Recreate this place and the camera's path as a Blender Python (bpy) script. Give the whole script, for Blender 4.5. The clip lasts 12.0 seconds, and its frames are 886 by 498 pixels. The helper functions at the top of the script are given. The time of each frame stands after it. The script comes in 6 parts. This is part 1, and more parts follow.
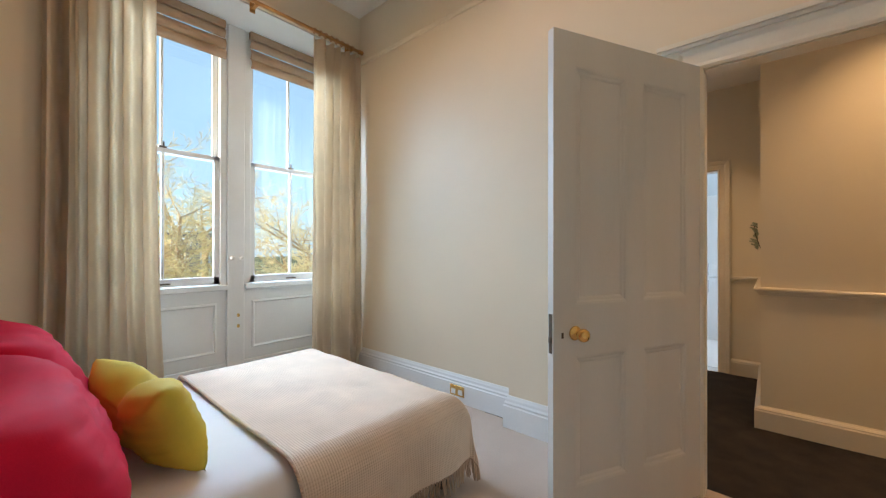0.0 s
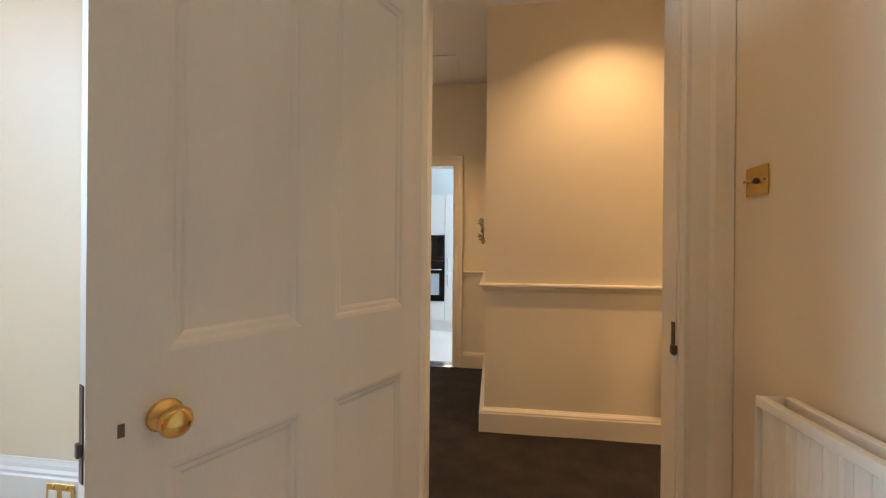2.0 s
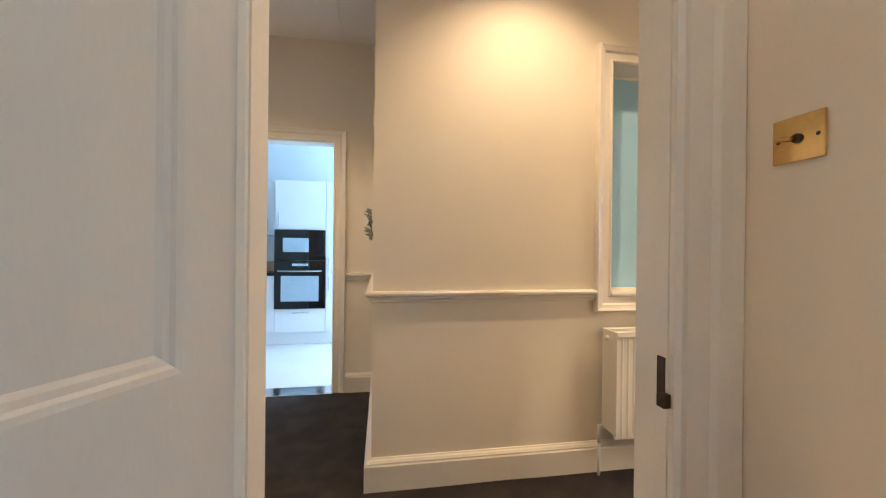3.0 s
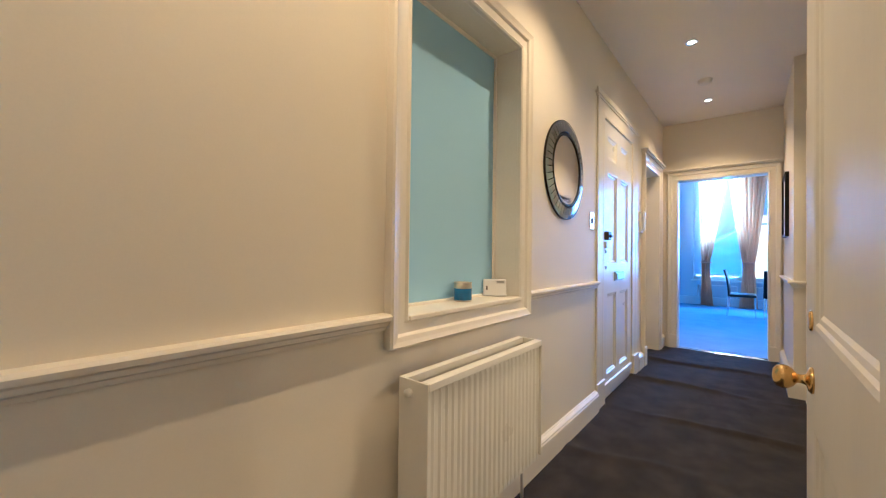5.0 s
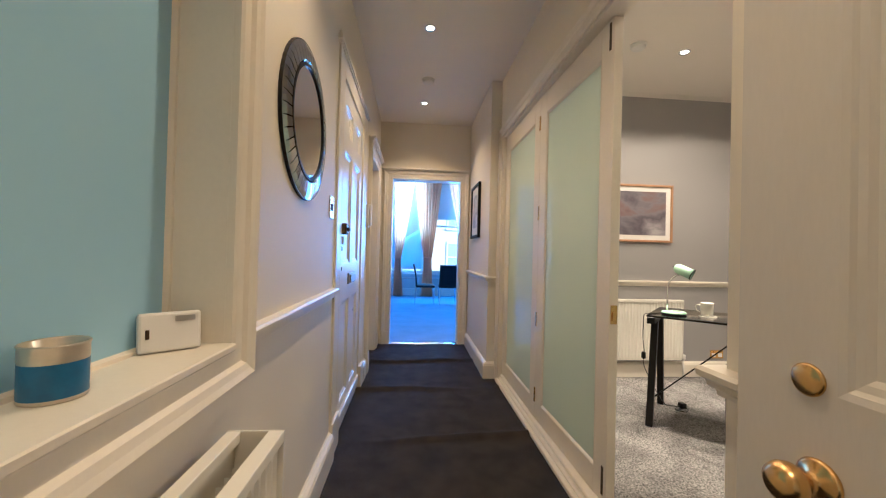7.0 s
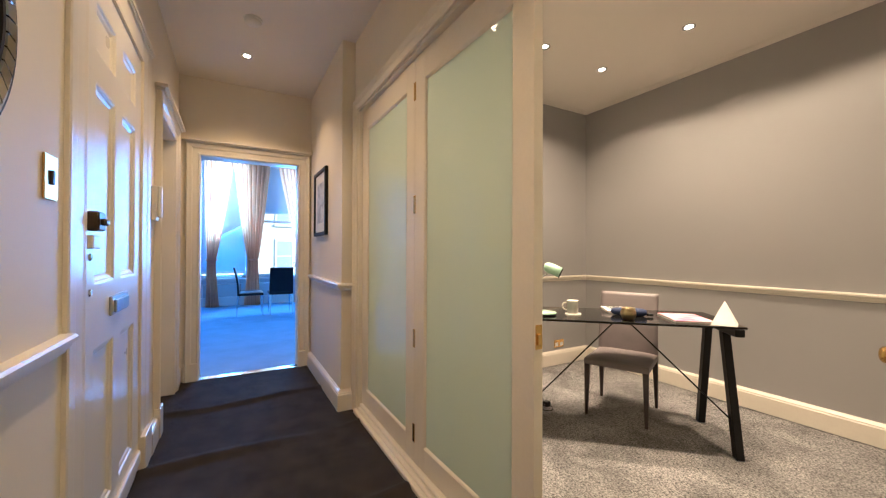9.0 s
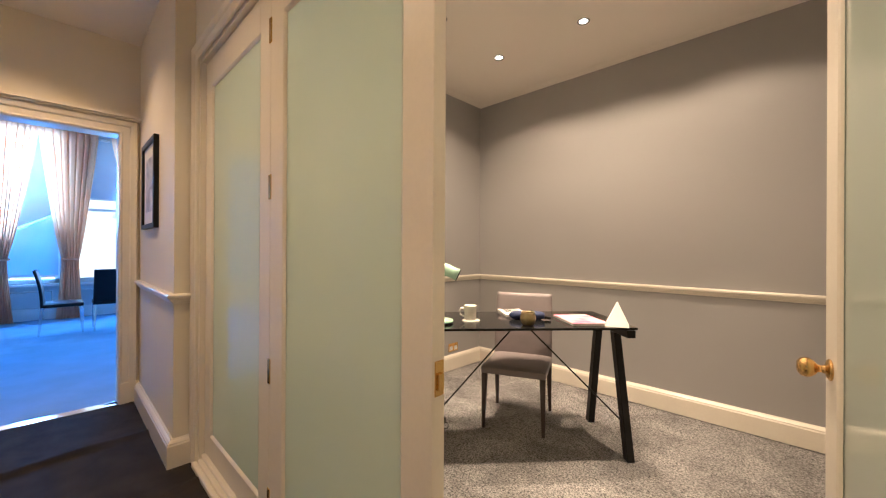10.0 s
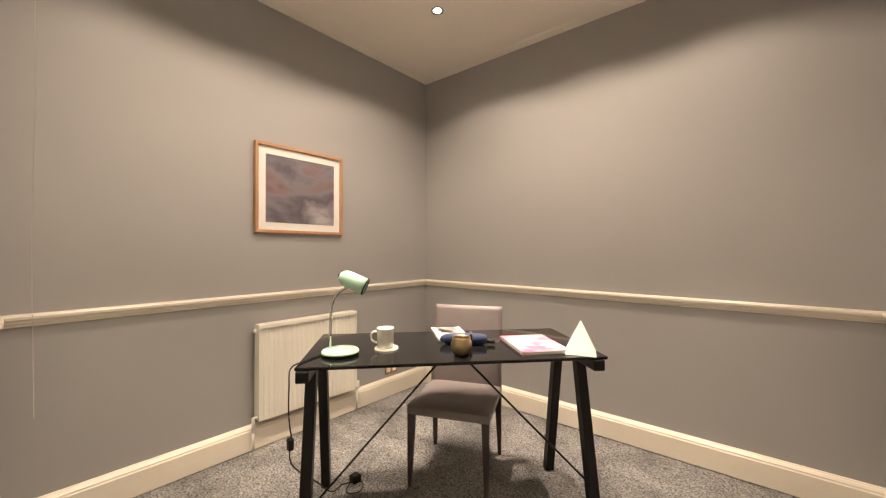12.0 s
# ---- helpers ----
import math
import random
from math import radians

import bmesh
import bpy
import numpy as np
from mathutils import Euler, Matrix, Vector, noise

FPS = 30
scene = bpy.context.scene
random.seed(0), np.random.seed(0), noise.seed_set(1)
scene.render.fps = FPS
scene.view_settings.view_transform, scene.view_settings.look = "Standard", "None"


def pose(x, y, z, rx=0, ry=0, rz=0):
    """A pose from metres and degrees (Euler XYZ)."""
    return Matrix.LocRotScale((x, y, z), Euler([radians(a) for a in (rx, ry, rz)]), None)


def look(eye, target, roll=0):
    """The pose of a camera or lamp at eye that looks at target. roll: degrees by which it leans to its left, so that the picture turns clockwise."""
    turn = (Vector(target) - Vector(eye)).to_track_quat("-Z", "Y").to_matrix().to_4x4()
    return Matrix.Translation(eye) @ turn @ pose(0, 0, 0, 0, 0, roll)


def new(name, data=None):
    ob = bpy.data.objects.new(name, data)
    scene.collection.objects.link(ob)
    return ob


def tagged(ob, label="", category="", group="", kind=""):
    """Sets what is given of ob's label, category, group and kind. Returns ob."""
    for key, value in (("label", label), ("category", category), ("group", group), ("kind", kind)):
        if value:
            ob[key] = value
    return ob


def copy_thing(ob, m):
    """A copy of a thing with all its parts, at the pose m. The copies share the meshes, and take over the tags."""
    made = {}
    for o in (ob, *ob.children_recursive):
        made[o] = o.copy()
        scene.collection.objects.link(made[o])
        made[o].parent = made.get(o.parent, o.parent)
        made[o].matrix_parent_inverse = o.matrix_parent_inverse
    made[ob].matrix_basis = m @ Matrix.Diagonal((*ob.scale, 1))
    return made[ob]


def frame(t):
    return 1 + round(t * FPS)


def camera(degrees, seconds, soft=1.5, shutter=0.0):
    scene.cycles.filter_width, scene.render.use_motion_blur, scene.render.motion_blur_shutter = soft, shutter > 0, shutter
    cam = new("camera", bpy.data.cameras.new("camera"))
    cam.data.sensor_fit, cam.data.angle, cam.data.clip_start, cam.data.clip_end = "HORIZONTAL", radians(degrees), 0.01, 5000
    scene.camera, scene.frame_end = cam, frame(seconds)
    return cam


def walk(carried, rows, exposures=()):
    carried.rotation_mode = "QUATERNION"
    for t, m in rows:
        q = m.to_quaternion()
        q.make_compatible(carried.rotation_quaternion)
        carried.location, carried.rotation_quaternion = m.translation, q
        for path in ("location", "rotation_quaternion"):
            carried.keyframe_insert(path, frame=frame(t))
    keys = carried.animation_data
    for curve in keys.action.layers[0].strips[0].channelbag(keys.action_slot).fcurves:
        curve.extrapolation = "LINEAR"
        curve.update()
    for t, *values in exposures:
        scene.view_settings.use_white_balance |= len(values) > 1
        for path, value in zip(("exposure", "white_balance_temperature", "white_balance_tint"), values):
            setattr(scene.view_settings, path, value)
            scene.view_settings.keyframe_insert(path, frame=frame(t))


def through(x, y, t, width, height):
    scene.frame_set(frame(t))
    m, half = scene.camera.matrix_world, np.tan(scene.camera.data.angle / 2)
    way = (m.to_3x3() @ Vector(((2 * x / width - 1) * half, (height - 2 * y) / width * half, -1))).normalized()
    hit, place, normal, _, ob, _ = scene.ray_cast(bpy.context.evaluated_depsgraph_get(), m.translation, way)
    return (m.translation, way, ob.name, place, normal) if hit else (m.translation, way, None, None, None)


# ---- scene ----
cam = camera(99.6, 12.0, soft=1.2)
PATH = [
    (0, (0.034, -2.18, 1.244), (-1.283, -0.675, 1.251), 0.1),
    (0.5, (0.04, -2.022, 1.238), (-1.051, -0.346, 1.244), 0.3),
    (1, (0.033, -1.806, 1.222), (-0.789, 0.018, 1.224), 0.4),
    (1.5, (0.035, -1.515, 1.215), (-0.507, 0.411, 1.217), 0.4),
    (2, (0.023, -1.247, 1.213), (-0.236, 0.736, 1.212), 0.5),
    (2.5, (0.003, -0.95, 1.212), (0.025, 1.05, 1.207), 0.5),
    (3, (0.021, -0.615, 1.207), (0.345, 1.358, 1.202), 0.6),
    (3.2, (0.024, -0.487, 1.195), (0.472, 1.462, 1.204), 1.1),
    (4.8, (0.29, 0.305, 1.183), (1.731, 1.692, 1.204), 0.8),
    (5, (0.354, 0.36, 1.184), (1.895, 1.634, 1.208), 0.7),
    (5.5, (0.506, 0.497, 1.186), (2.278, 1.423, 1.21), 0.8),
    (6, (0.69, 0.61, 1.181), (2.614, 1.155, 1.212), 0.6),
    (6.5, (0.898, 0.719, 1.192), (2.89, 0.9, 1.221), 0.7),
    (6.7, (0.98, 0.769, 1.197), (2.98, 0.801, 1.222), 1.1),
    (8.5, (1.621, 0.913, 1.237), (3.466, 0.139, 1.252), 0.1),
    (9, (1.767, 0.843, 1.238), (3.508, -0.14, 1.254), 0.2),
    (9.5, (1.945, 0.715, 1.239), (3.539, -0.493, 1.246), 0.2),
    (10, (2.104, 0.549, 1.253), (3.502, -0.881, 1.255), 0.3),
    (10.5, (2.229, 0.331, 1.249), (3.475, -1.234, 1.252), 0.7),
    (11, (2.279, 0.137, 1.258), (3.498, -1.449, 1.259), 0.3),
    (11.5, (2.322, -0.025, 1.265), (3.557, -1.597, 1.261), 0.2),
    (12, (2.332, -0.144, 1.259), (3.618, -1.676, 1.264), 0.1),
]
EXPOSURES = [(0.0, 0.76, 6100, 13), (1.0, 0.82, 6300, 13), (2.0, 1.2, 6300, 12), (2.6, 1.65, 5000, 7), (3.2, 1.66, 4850, 7), (4.8, 1.47, 4600, 3), (6.5, 1.02, 4450, 4), (8.5, 1.06, 4750, 6), (10.0, 1.02, 4950, 9), (11.0, 1.0, 4700, 10), (11.5, 1.0, 4950, 10), (12.0, 1.0, 4700, 8)]
BED_W, LIV_W, KIT_W, HALL_SPOT_W, OFF_SPOT_W = 29, 102, 42, 31, 19
walk(cam, [(t, look(eye, target, roll)) for t, eye, target, roll in PATH], EXPOSURES)

# ---------------------------------------------------------------- world, sun, large lights
SUN_AZ, SUN_EL = radians(195), radians(24)      # compass bearing from +y, height
world = bpy.data.worlds.new("sky")
scene.world = world
world.use_nodes = True
wn = world.node_tree.nodes
sky = wn.new("ShaderNodeTexSky")
sky.sky_type, sky.sun_disc = "NISHITA", False
sky.sun_elevation, sky.sun_rotation = SUN_EL, SUN_AZ
sky.dust_density, sky.ozone_density = 0.6, 1.5
# thin broken cloud mixed into the sky
wtc, wmap, wno, wrp, wmx = (wn.new("ShaderNode" + k) for k in ("TexCoord", "Mapping", "TexNoise", "ValToRGB", "Mix"))
wmx.data_type = "RGBA"
wmap.inputs["Scale"].default_value = (1.0, 1.0, 2.6)
wno.inputs["Scale"].default_value, wno.inputs["Detail"].default_value = 2.4, 6
wrp.color_ramp.elements[0].position, wrp.color_ramp.elements[1].position = 0.46, 0.80
wrp.color_ramp.elements[0].color = (0.60, 0.60, 0.60, 1)
wrp.color_ramp.elements[1].color = (0.9, 0.9, 0.9, 1)
wmx.inputs["B"].default_value = (2.9, 4.3, 5.2, 1)
wl = world.node_tree.links
wl.new(wtc.outputs["Generated"], wmap.inputs["Vector"])
wl.new(wmap.outputs["Vector"], wno.inputs["Vector"])
wl.new(wno.outputs["Fac"], wrp.inputs["Fac"])
wl.new(wrp.outputs["Color"], wmx.inputs["Factor"])
wl.new(sky.outputs["Color"], wmx.inputs["A"])
wl.new(wmx.outputs["Result"], wn["Background"].inputs["Color"])
wn["Background"].inputs["Strength"].default_value = 0.15

sun_data = bpy.data.lights.new("sun", "SUN")
sun_data.energy, sun_data.angle, sun_data.color = 5.0, radians(0.5), (1.0, 0.86, 0.66)
sun_way = Vector((math.sin(SUN_AZ) * math.cos(SUN_EL), math.cos(SUN_AZ) * math.cos(SUN_EL), math.sin(SUN_EL)))
new("sun", sun_data).matrix_world = look(sun_way * 30, (0, 0, 0))

DAY = (0.56, 0.78, 1.0)
BLUESKY = (0.19, 0.47, 1.0)
WARM = (1.0, 0.64, 0.335)
AMBER = (1.0, 0.59, 0.26)


def window_light(name, eye, target, w, h, watts, color=DAY, spread=180):
    d = bpy.data.lights.new(name, "AREA")
    d.shape, d.size, d.size_y, d.energy, d.color = "RECTANGLE", w, h, watts, color
    d.spread = radians(spread)
    new(name, d).matrix_world = look(eye, target)


window_light("bedroom_window_light", (-3.86, -1.37, 2.05), (-1.6, -1.30, 0.75), 0.8, 2.1, BED_W, DAY, 120)
window_light("bedroom_window_light", (-3.86, -0.33, 2.05), (-1.6, -0.45, 0.75), 0.68, 2.1, BED_W, DAY, 120)
window_light("living_window_light", (11.56, -0.9, 1.95), (9.0, -0.7, 1.7), 1.5, 2.5, LIV_W, BLUESKY, 150)
window_light("living_window_light", (11.56, 0.95, 1.95), (9.0, 0.8, 1.7), 0.8, 2.5, LIV_W, BLUESKY, 150)
# daylight for the kitchen from an assumed window out of view
window_light("kitchen_daylight_fill", (1.32, 4.0, 1.7), (-1, 3.9, 1.0), 1.2, 1.3, KIT_W, (0.70, 0.86, 1.0))


def lamp(name, x, y, z, watts, size=124, blend=1.0, color=WARM, radius=0.035):
    d = bpy.data.lights.new(name, "SPOT")
    d.energy, d.color, d.spot_size, d.spot_blend, d.shadow_soft_size = watts, color, radians(size), blend, radius
    new(name, d).matrix_world = look((x, y, z), (x, y + 0.0001, 0))


HALL_SPOTS = [(0.76, 0.76), (2.25, 0.75), (3.925, 0.74), (5.37, 0.74), (-0.8, 1.55)]
OFFICE_SPOTS = [(4.02, -2.09), (3.275, -2.09), (2.53, -2.09), (4.0, -1.36), (3.26, -1.33), (4.0, -0.62)]
OFFICE_DIM_SPOTS = [(3.26, -0.60), (2.53, -0.60)]
BED_SPOTS = [(-0.5, -1.15), (-2.1, -1.15)]
for sx, sy in BED_SPOTS:
    lamp("bedroom_spot_light", sx, sy, 3.695, 14, 168, 0.5, AMBER)
for sx, sy in HALL_SPOTS:
    lamp("hall_spot_light", sx, sy, 2.885, HALL_SPOT_W, 122, 0.8, AMBER, 0.02)
for sx, sy in OFFICE_DIM_SPOTS:
    lamp("office_spot_light", sx, sy, 2.885, OFF_SPOT_W * 0.35, 140, 0.32, radius=0.02)
for sx, sy in OFFICE_SPOTS:
    lamp("office_spot_light", sx, sy, 2.885, OFF_SPOT_W, 140, 0.32, radius=0.02)
    lamp("office_spot_beam", sx, sy, 2.884, OFF_SPOT_W * 7.0, 52, 0.9, radius=0.02)

# ---------------------------------------------------------------- materials
def material(name, color, rough=0.5, metal=0.0, var=0.06, scale=3.0, fine=60.0, bump=0.05, coat=0.0, spec=0.5,
             tint=None, sheen=0.0, stretch=(1, 1, 1), dist=0.01, spread=0.0, by_object=0.0):
    """Paint, cloth, metal or stone with variation at two scales and fine relief."""
    m = bpy.data.materials.new(name)
    m.use_nodes = True
    n, l = m.node_tree.nodes, m.node_tree.links
    b = n["Principled BSDF"]
    tc, mp = n.new("ShaderNodeTexCoord"), n.new("ShaderNodeMapping")
    mp.inputs["Scale"].default_value = stretch
    l.new(tc.outputs["Object"], mp.inputs["Vector"])
    n1, n2 = n.new("ShaderNodeTexNoise"), n.new("ShaderNodeTexNoise")
    n1.inputs["Scale"].default_value, n1.inputs["Detail"].default_value = scale, 5
    n2.inputs["Scale"].default_value, n2.inputs["Detail"].default_value = fine, 3
    l.new(mp.outputs["Vector"], n1.inputs["Vector"])
    l.new(mp.outputs["Vector"], n2.inputs["Vector"])
    add = n.new("ShaderNodeMath")
    add.operation = "MULTIPLY_ADD"
    add.inputs[1].default_value = 0.35
    l.new(n2.outputs["Fac"], add.inputs[0])
    l.new(n1.outputs["Fac"], add.inputs[2])
    ramp = n.new("ShaderNodeValToRGB")
    lo = tuple(c * (1 - var) for c in color)
    hi = tint or tuple(min(1.0, c * (1 + var)) for c in color)
    e = ramp.color_ramp.elements
    e[0].position, e[1].position = 0.42 + spread, 0.95 - spread
    e[0].color, e[1].color = (*lo, 1), (*hi, 1)
    l.new(add.outputs[0], ramp.inputs["Fac"])
    out = ramp.outputs["Color"]
    if by_object:
        oi, hs = n.new("ShaderNodeObjectInfo"), n.new("ShaderNodeHueSaturation")
        mr = n.new("ShaderNodeMapRange")
        mr.inputs["To Min"].default_value, mr.inputs["To Max"].default_value = 1 - by_object, 1 + by_object
        l.new(oi.outputs["Random"], mr.inputs["Value"])
        l.new(mr.outputs["Result"], hs.inputs["Value"])
        l.new(out, hs.inputs["Color"])
        out = hs.outputs["Color"]
    l.new(out, b.inputs["Base Color"])
    rr = n.new("ShaderNodeMapRange")
    rr.inputs["To Min"].default_value, rr.inputs["To Max"].default_value = max(0.02, rough - 0.07), min(1, rough + 0.07)
    l.new(n1.outputs["Fac"], rr.inputs["Value"])
    l.new(rr.outputs["Result"], b.inputs["Roughness"])
    b.inputs["Metallic"].default_value = metal
    b.inputs["Specular IOR Level"].default_value = spec
    b.inputs["Coat Weight"].default_value = coat
    if sheen:
        b.inputs["Sheen Weight"].default_value = sheen
    if bump:
        bp = n.new("ShaderNodeBump")
        bp.inputs["Strength"].default_value, bp.inputs["Distance"].default_value = bump, dist
        l.new(n2.outputs["Fac"], bp.inputs["Height"])
        l.new(bp.outputs["Normal"], b.inputs["Normal"])
    return m


def weave(m, scale, strength, dist=0.01):
    """Adds a waffle relief to a material."""
    n, l = m.node_tree.nodes, m.node_tree.links
    tc, last = n.new("ShaderNodeTexCoord"), None
    for way in ("X", "Y", "Z"):
        w = n.new("ShaderNodeTexWave")
        w.bands_direction = way
        w.inputs["Scale"].default_value, w.inputs["Distortion"].default_value = scale, 0.0
        l.new(tc.outputs["Object"], w.inputs["Vector"])
        if last is None:
            last = w.outputs["Fac"]
        else:
            mx = n.new("ShaderNodeMath")
            l.new(last, mx.inputs[0])
            l.new(w.outputs["Fac"], mx.inputs[1])
            last = mx.outputs[0]
    bp = n.new("ShaderNodeBump")
    bp.inputs["Strength"].default_value, bp.inputs["Distance"].default_value = strength, dist
    l.new(last, bp.inputs["Height"])
    l.new(bp.outputs["Normal"], n["Principled BSDF"].inputs["Normal"])
    return m


def pile(m, scale, lo, hi):
    """Brushed patches of light and dark lie in a cut pile."""
    n, l = m.node_tree.nodes, m.node_tree.links
    b = n["Principled BSDF"]
    was = b.inputs["Base Color"].links[0].from_socket
    tc, ns, mr, hs = n.new("ShaderNodeTexCoord"), n.new("ShaderNodeTexNoise"), n.new("ShaderNodeMapRange"), n.new("ShaderNodeHueSaturation")
    ns.inputs["Scale"].default_value, ns.inputs["Detail"].default_value, ns.inputs["Distortion"].default_value = scale, 3, 0.8
    mr.inputs["From Min"].default_value, mr.inputs["From Max"].default_value = 0.36, 0.64
    mr.inputs["To Min"].default_value, mr.inputs["To Max"].default_value = lo, hi
    l.new(tc.outputs["Object"], ns.inputs["Vector"])
    l.new(ns.outputs["Fac"], mr.inputs["Value"])
    l.new(mr.outputs["Result"], hs.inputs["Value"])
    l.new(was, hs.inputs["Color"])
    l.new(hs.outputs["Color"], b.inputs["Base Color"])
    return m


def thin_cloth(m, through=0.35):
    """Lets some light through a hanging cloth."""
    n, l = m.node_tree.nodes, m.node_tree.links
    tr, mx = n.new("ShaderNodeBsdfTranslucent"), n.new("ShaderNodeMixShader")
    b = n["Principled BSDF"]
    l.new(b.inputs["Base Color"].links[0].from_socket, tr.inputs["Color"])
    mx.inputs[0].default_value = through
    l.new(b.outputs[0], mx.inputs[1])
    l.new(tr.outputs[0], mx.inputs[2])
    l.new(mx.outputs[0], n["Material Output"].inputs["Surface"])
    return m


def clear_glass(name, gloss=0.07):
    m = bpy.data.materials.new(name)
    m.use_nodes = True
    n, l = m.node_tree.nodes, m.node_tree.links
    t, g, mx = n.new("ShaderNodeBsdfTransparent"), n.new("ShaderNodeBsdfGlossy"), n.new("ShaderNodeMixShader")
    t.inputs["Color"].default_value = (0.95, 0.97, 0.97, 1)
    g.inputs["Roughness"].default_value = 0.02
    mx.inputs[0].default_value = gloss
    l.new(t.outputs[0], mx.inputs[1])
    l.new(g.outputs[0], mx.inputs[2])
    l.new(mx.outputs[0], n["Material Output"].inputs["Surface"])
    return m


def frosted_glass(name, color, through=0.45, ior=1.6):
    """Back-painted or etched glass: a milky body that lets light through under one polished face."""
    m = bpy.data.materials.new(name)
    m.use_nodes = True
    n, l = m.node_tree.nodes, m.node_tree.links
    n.remove(n["Principled BSDF"])
    df, tr, mx = n.new("ShaderNodeBsdfDiffuse"), n.new("ShaderNodeBsdfTranslucent"), n.new("ShaderNodeMixShader")
    gl, fr, top = n.new("ShaderNodeBsdfGlossy"), n.new("ShaderNodeFresnel"), n.new("ShaderNodeMixShader")
    ns, rp = n.new("ShaderNodeTexNoise"), n.new("ShaderNodeValToRGB")
    ns.inputs["Scale"].default_value = 1.3
    tc = n.new("ShaderNodeTexCoord")
    l.new(tc.outputs["Object"], ns.inputs["Vector"])
    rp.color_ramp.elements[0].color = (*[c * 0.94 for c in color], 1)
    rp.color_ramp.elements[1].color = (*[min(1, c * 1.04) for c in color], 1)
    l.new(ns.outputs["Fac"], rp.inputs["Fac"])
    l.new(rp.outputs["Color"], df.inputs["Color"])
    l.new(rp.outputs["Color"], tr.inputs["Color"])
    mx.inputs[0].default_value = through
    l.new(df.outputs[0], mx.inputs[1])
    l.new(tr.outputs[0], mx.inputs[2])
    gl.inputs["Roughness"].default_value = 0.015
    fr.inputs["IOR"].default_value = ior
    l.new(fr.outputs[0], top.inputs[0])
    l.new(mx.outputs[0], top.inputs[1])
    l.new(gl.outputs[0], top.inputs[2])
    l.new(top.outputs[0], n["Material Output"].inputs["Surface"])
    return m


def glow(name, color, strength):
    m = bpy.data.materials.new(name)
    m.use_nodes = True
    b = m.node_tree.nodes["Principled BSDF"]
    b.inputs["Emission Color"].default_value = (*color, 1)
    b.inputs["Emission Strength"].default_value = strength
    return m


CREAM = material("hall_cream_paint", (0.79, 0.725, 0.59), 0.6, var=0.035, scale=1.2, fine=220, bump=0.05, dist=0.002)
BEDWALL = material("bedroom_cream_paint", (0.80, 0.69, 0.52), 0.5, var=0.035, scale=1.2, fine=220, bump=0.05, dist=0.002)
GREY = material("office_grey_paint", (0.360, 0.352, 0.343), 0.55, var=0.04, scale=1.0, fine=240, bump=0.05, dist=0.002)
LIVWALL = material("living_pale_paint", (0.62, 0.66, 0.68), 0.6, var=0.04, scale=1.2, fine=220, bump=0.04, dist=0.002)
CEIL = material("ceiling_white_paint", (0.82, 0.77, 0.69), 0.7, var=0.03, scale=0.9, fine=180, bump=0.06, dist=0.002)
WHITE = material("gloss_white_paint", (0.78, 0.74, 0.66), 0.3, var=0.04, scale=2.2, fine=90, bump=0.06, dist=0.002)
DOORW = material("door_white_paint", (0.64, 0.60, 0.53), 0.5, spec=0.3, var=0.05, scale=2.0, fine=70, bump=0.09, dist=0.002, stretch=(2.5, 2.5, 0.5))
TRIM = material("cream_trim_paint", (0.80, 0.74, 0.62), 0.32, var=0.05, scale=3, fine=80, bump=0.06, dist=0.002)
WINW = material("window_white_paint", (0.80, 0.80, 0.78), 0.32, var=0.04, scale=3, fine=90, bump=0.06, dist=0.002)
DARKCARPET = material("charcoal_carpet", (0.018, 0.0145, 0.013), 0.95, var=0.4, scale=6.5, fine=420, bump=0.8, dist=0.006, tint=(0.044, 0.033, 0.027), spread=0.07)
BEIGECARPET = material("beige_carpet", (0.56, 0.45, 0.37), 0.95, var=0.1, scale=2.5, fine=380, bump=0.6, dist=0.006, sheen=0.1)
SHAG = pile(material("grey_shag_carpet", (0.085, 0.081, 0.079), 0.92, var=0.3, scale=105, fine=330, bump=1.0, dist=0.012, tint=(0.60, 0.575, 0.555), spread=0.09, sheen=0.1), 3.2, 0.62, 1.12)
# grey carpet; the room's blue daylight is put into its colour
LIVCARPET = material("blue_lit_grey_carpet", (0.33, 0.47, 0.68), 0.95, var=0.12, scale=3, fine=300, bump=0.6, dist=0.006)
KITFLOOR = material("pale_kitchen_floor", (0.62, 0.60, 0.57), 0.35, var=0.08, scale=2, fine=40, bump=0.05)
FROST = frosted_glass("green_frosted_glass", (0.88, 0.98, 0.87), 0.58, 1.52)
TEAL = frosted_glass("teal_frosted_glass", (0.42, 0.68, 0.92), 0.10, 1.5)
GLASS = clear_glass("clear_window_glass")
MIRROR = material("silvered_glass", (0.86, 0.87, 0.87), 0.02, 1.0, var=0.01, bump=0)
SMOKED = material("bevelled_mirror_strip", (0.42, 0.45, 0.47), 0.06, 1.0, var=0.1, bump=0)
BRASS = material("polished_brass", (0.72, 0.47, 0.16), 0.22, 1.0, var=0.15, scale=14, fine=120, bump=0.04, dist=0.002)
OLDMETAL = material("dark_worn_iron", (0.10, 0.075, 0.055), 0.42, 1.0, var=0.3, scale=18, bump=0.1, dist=0.002)
CHROME = material("chrome", (0.72, 0.71, 0.70), 0.14, 1.0, var=0.05, bump=0)
BLACK = material("black_lacquer", (0.008, 0.0075, 0.0075), 0.4, spec=0.25, var=0.3, scale=6, bump=0.04, dist=0.002)
BLACKGLASS = material("black_glass", (0.008, 0.008, 0.008), 0.06, var=0.2, scale=5, bump=0, coat=0.08, spec=0.3)
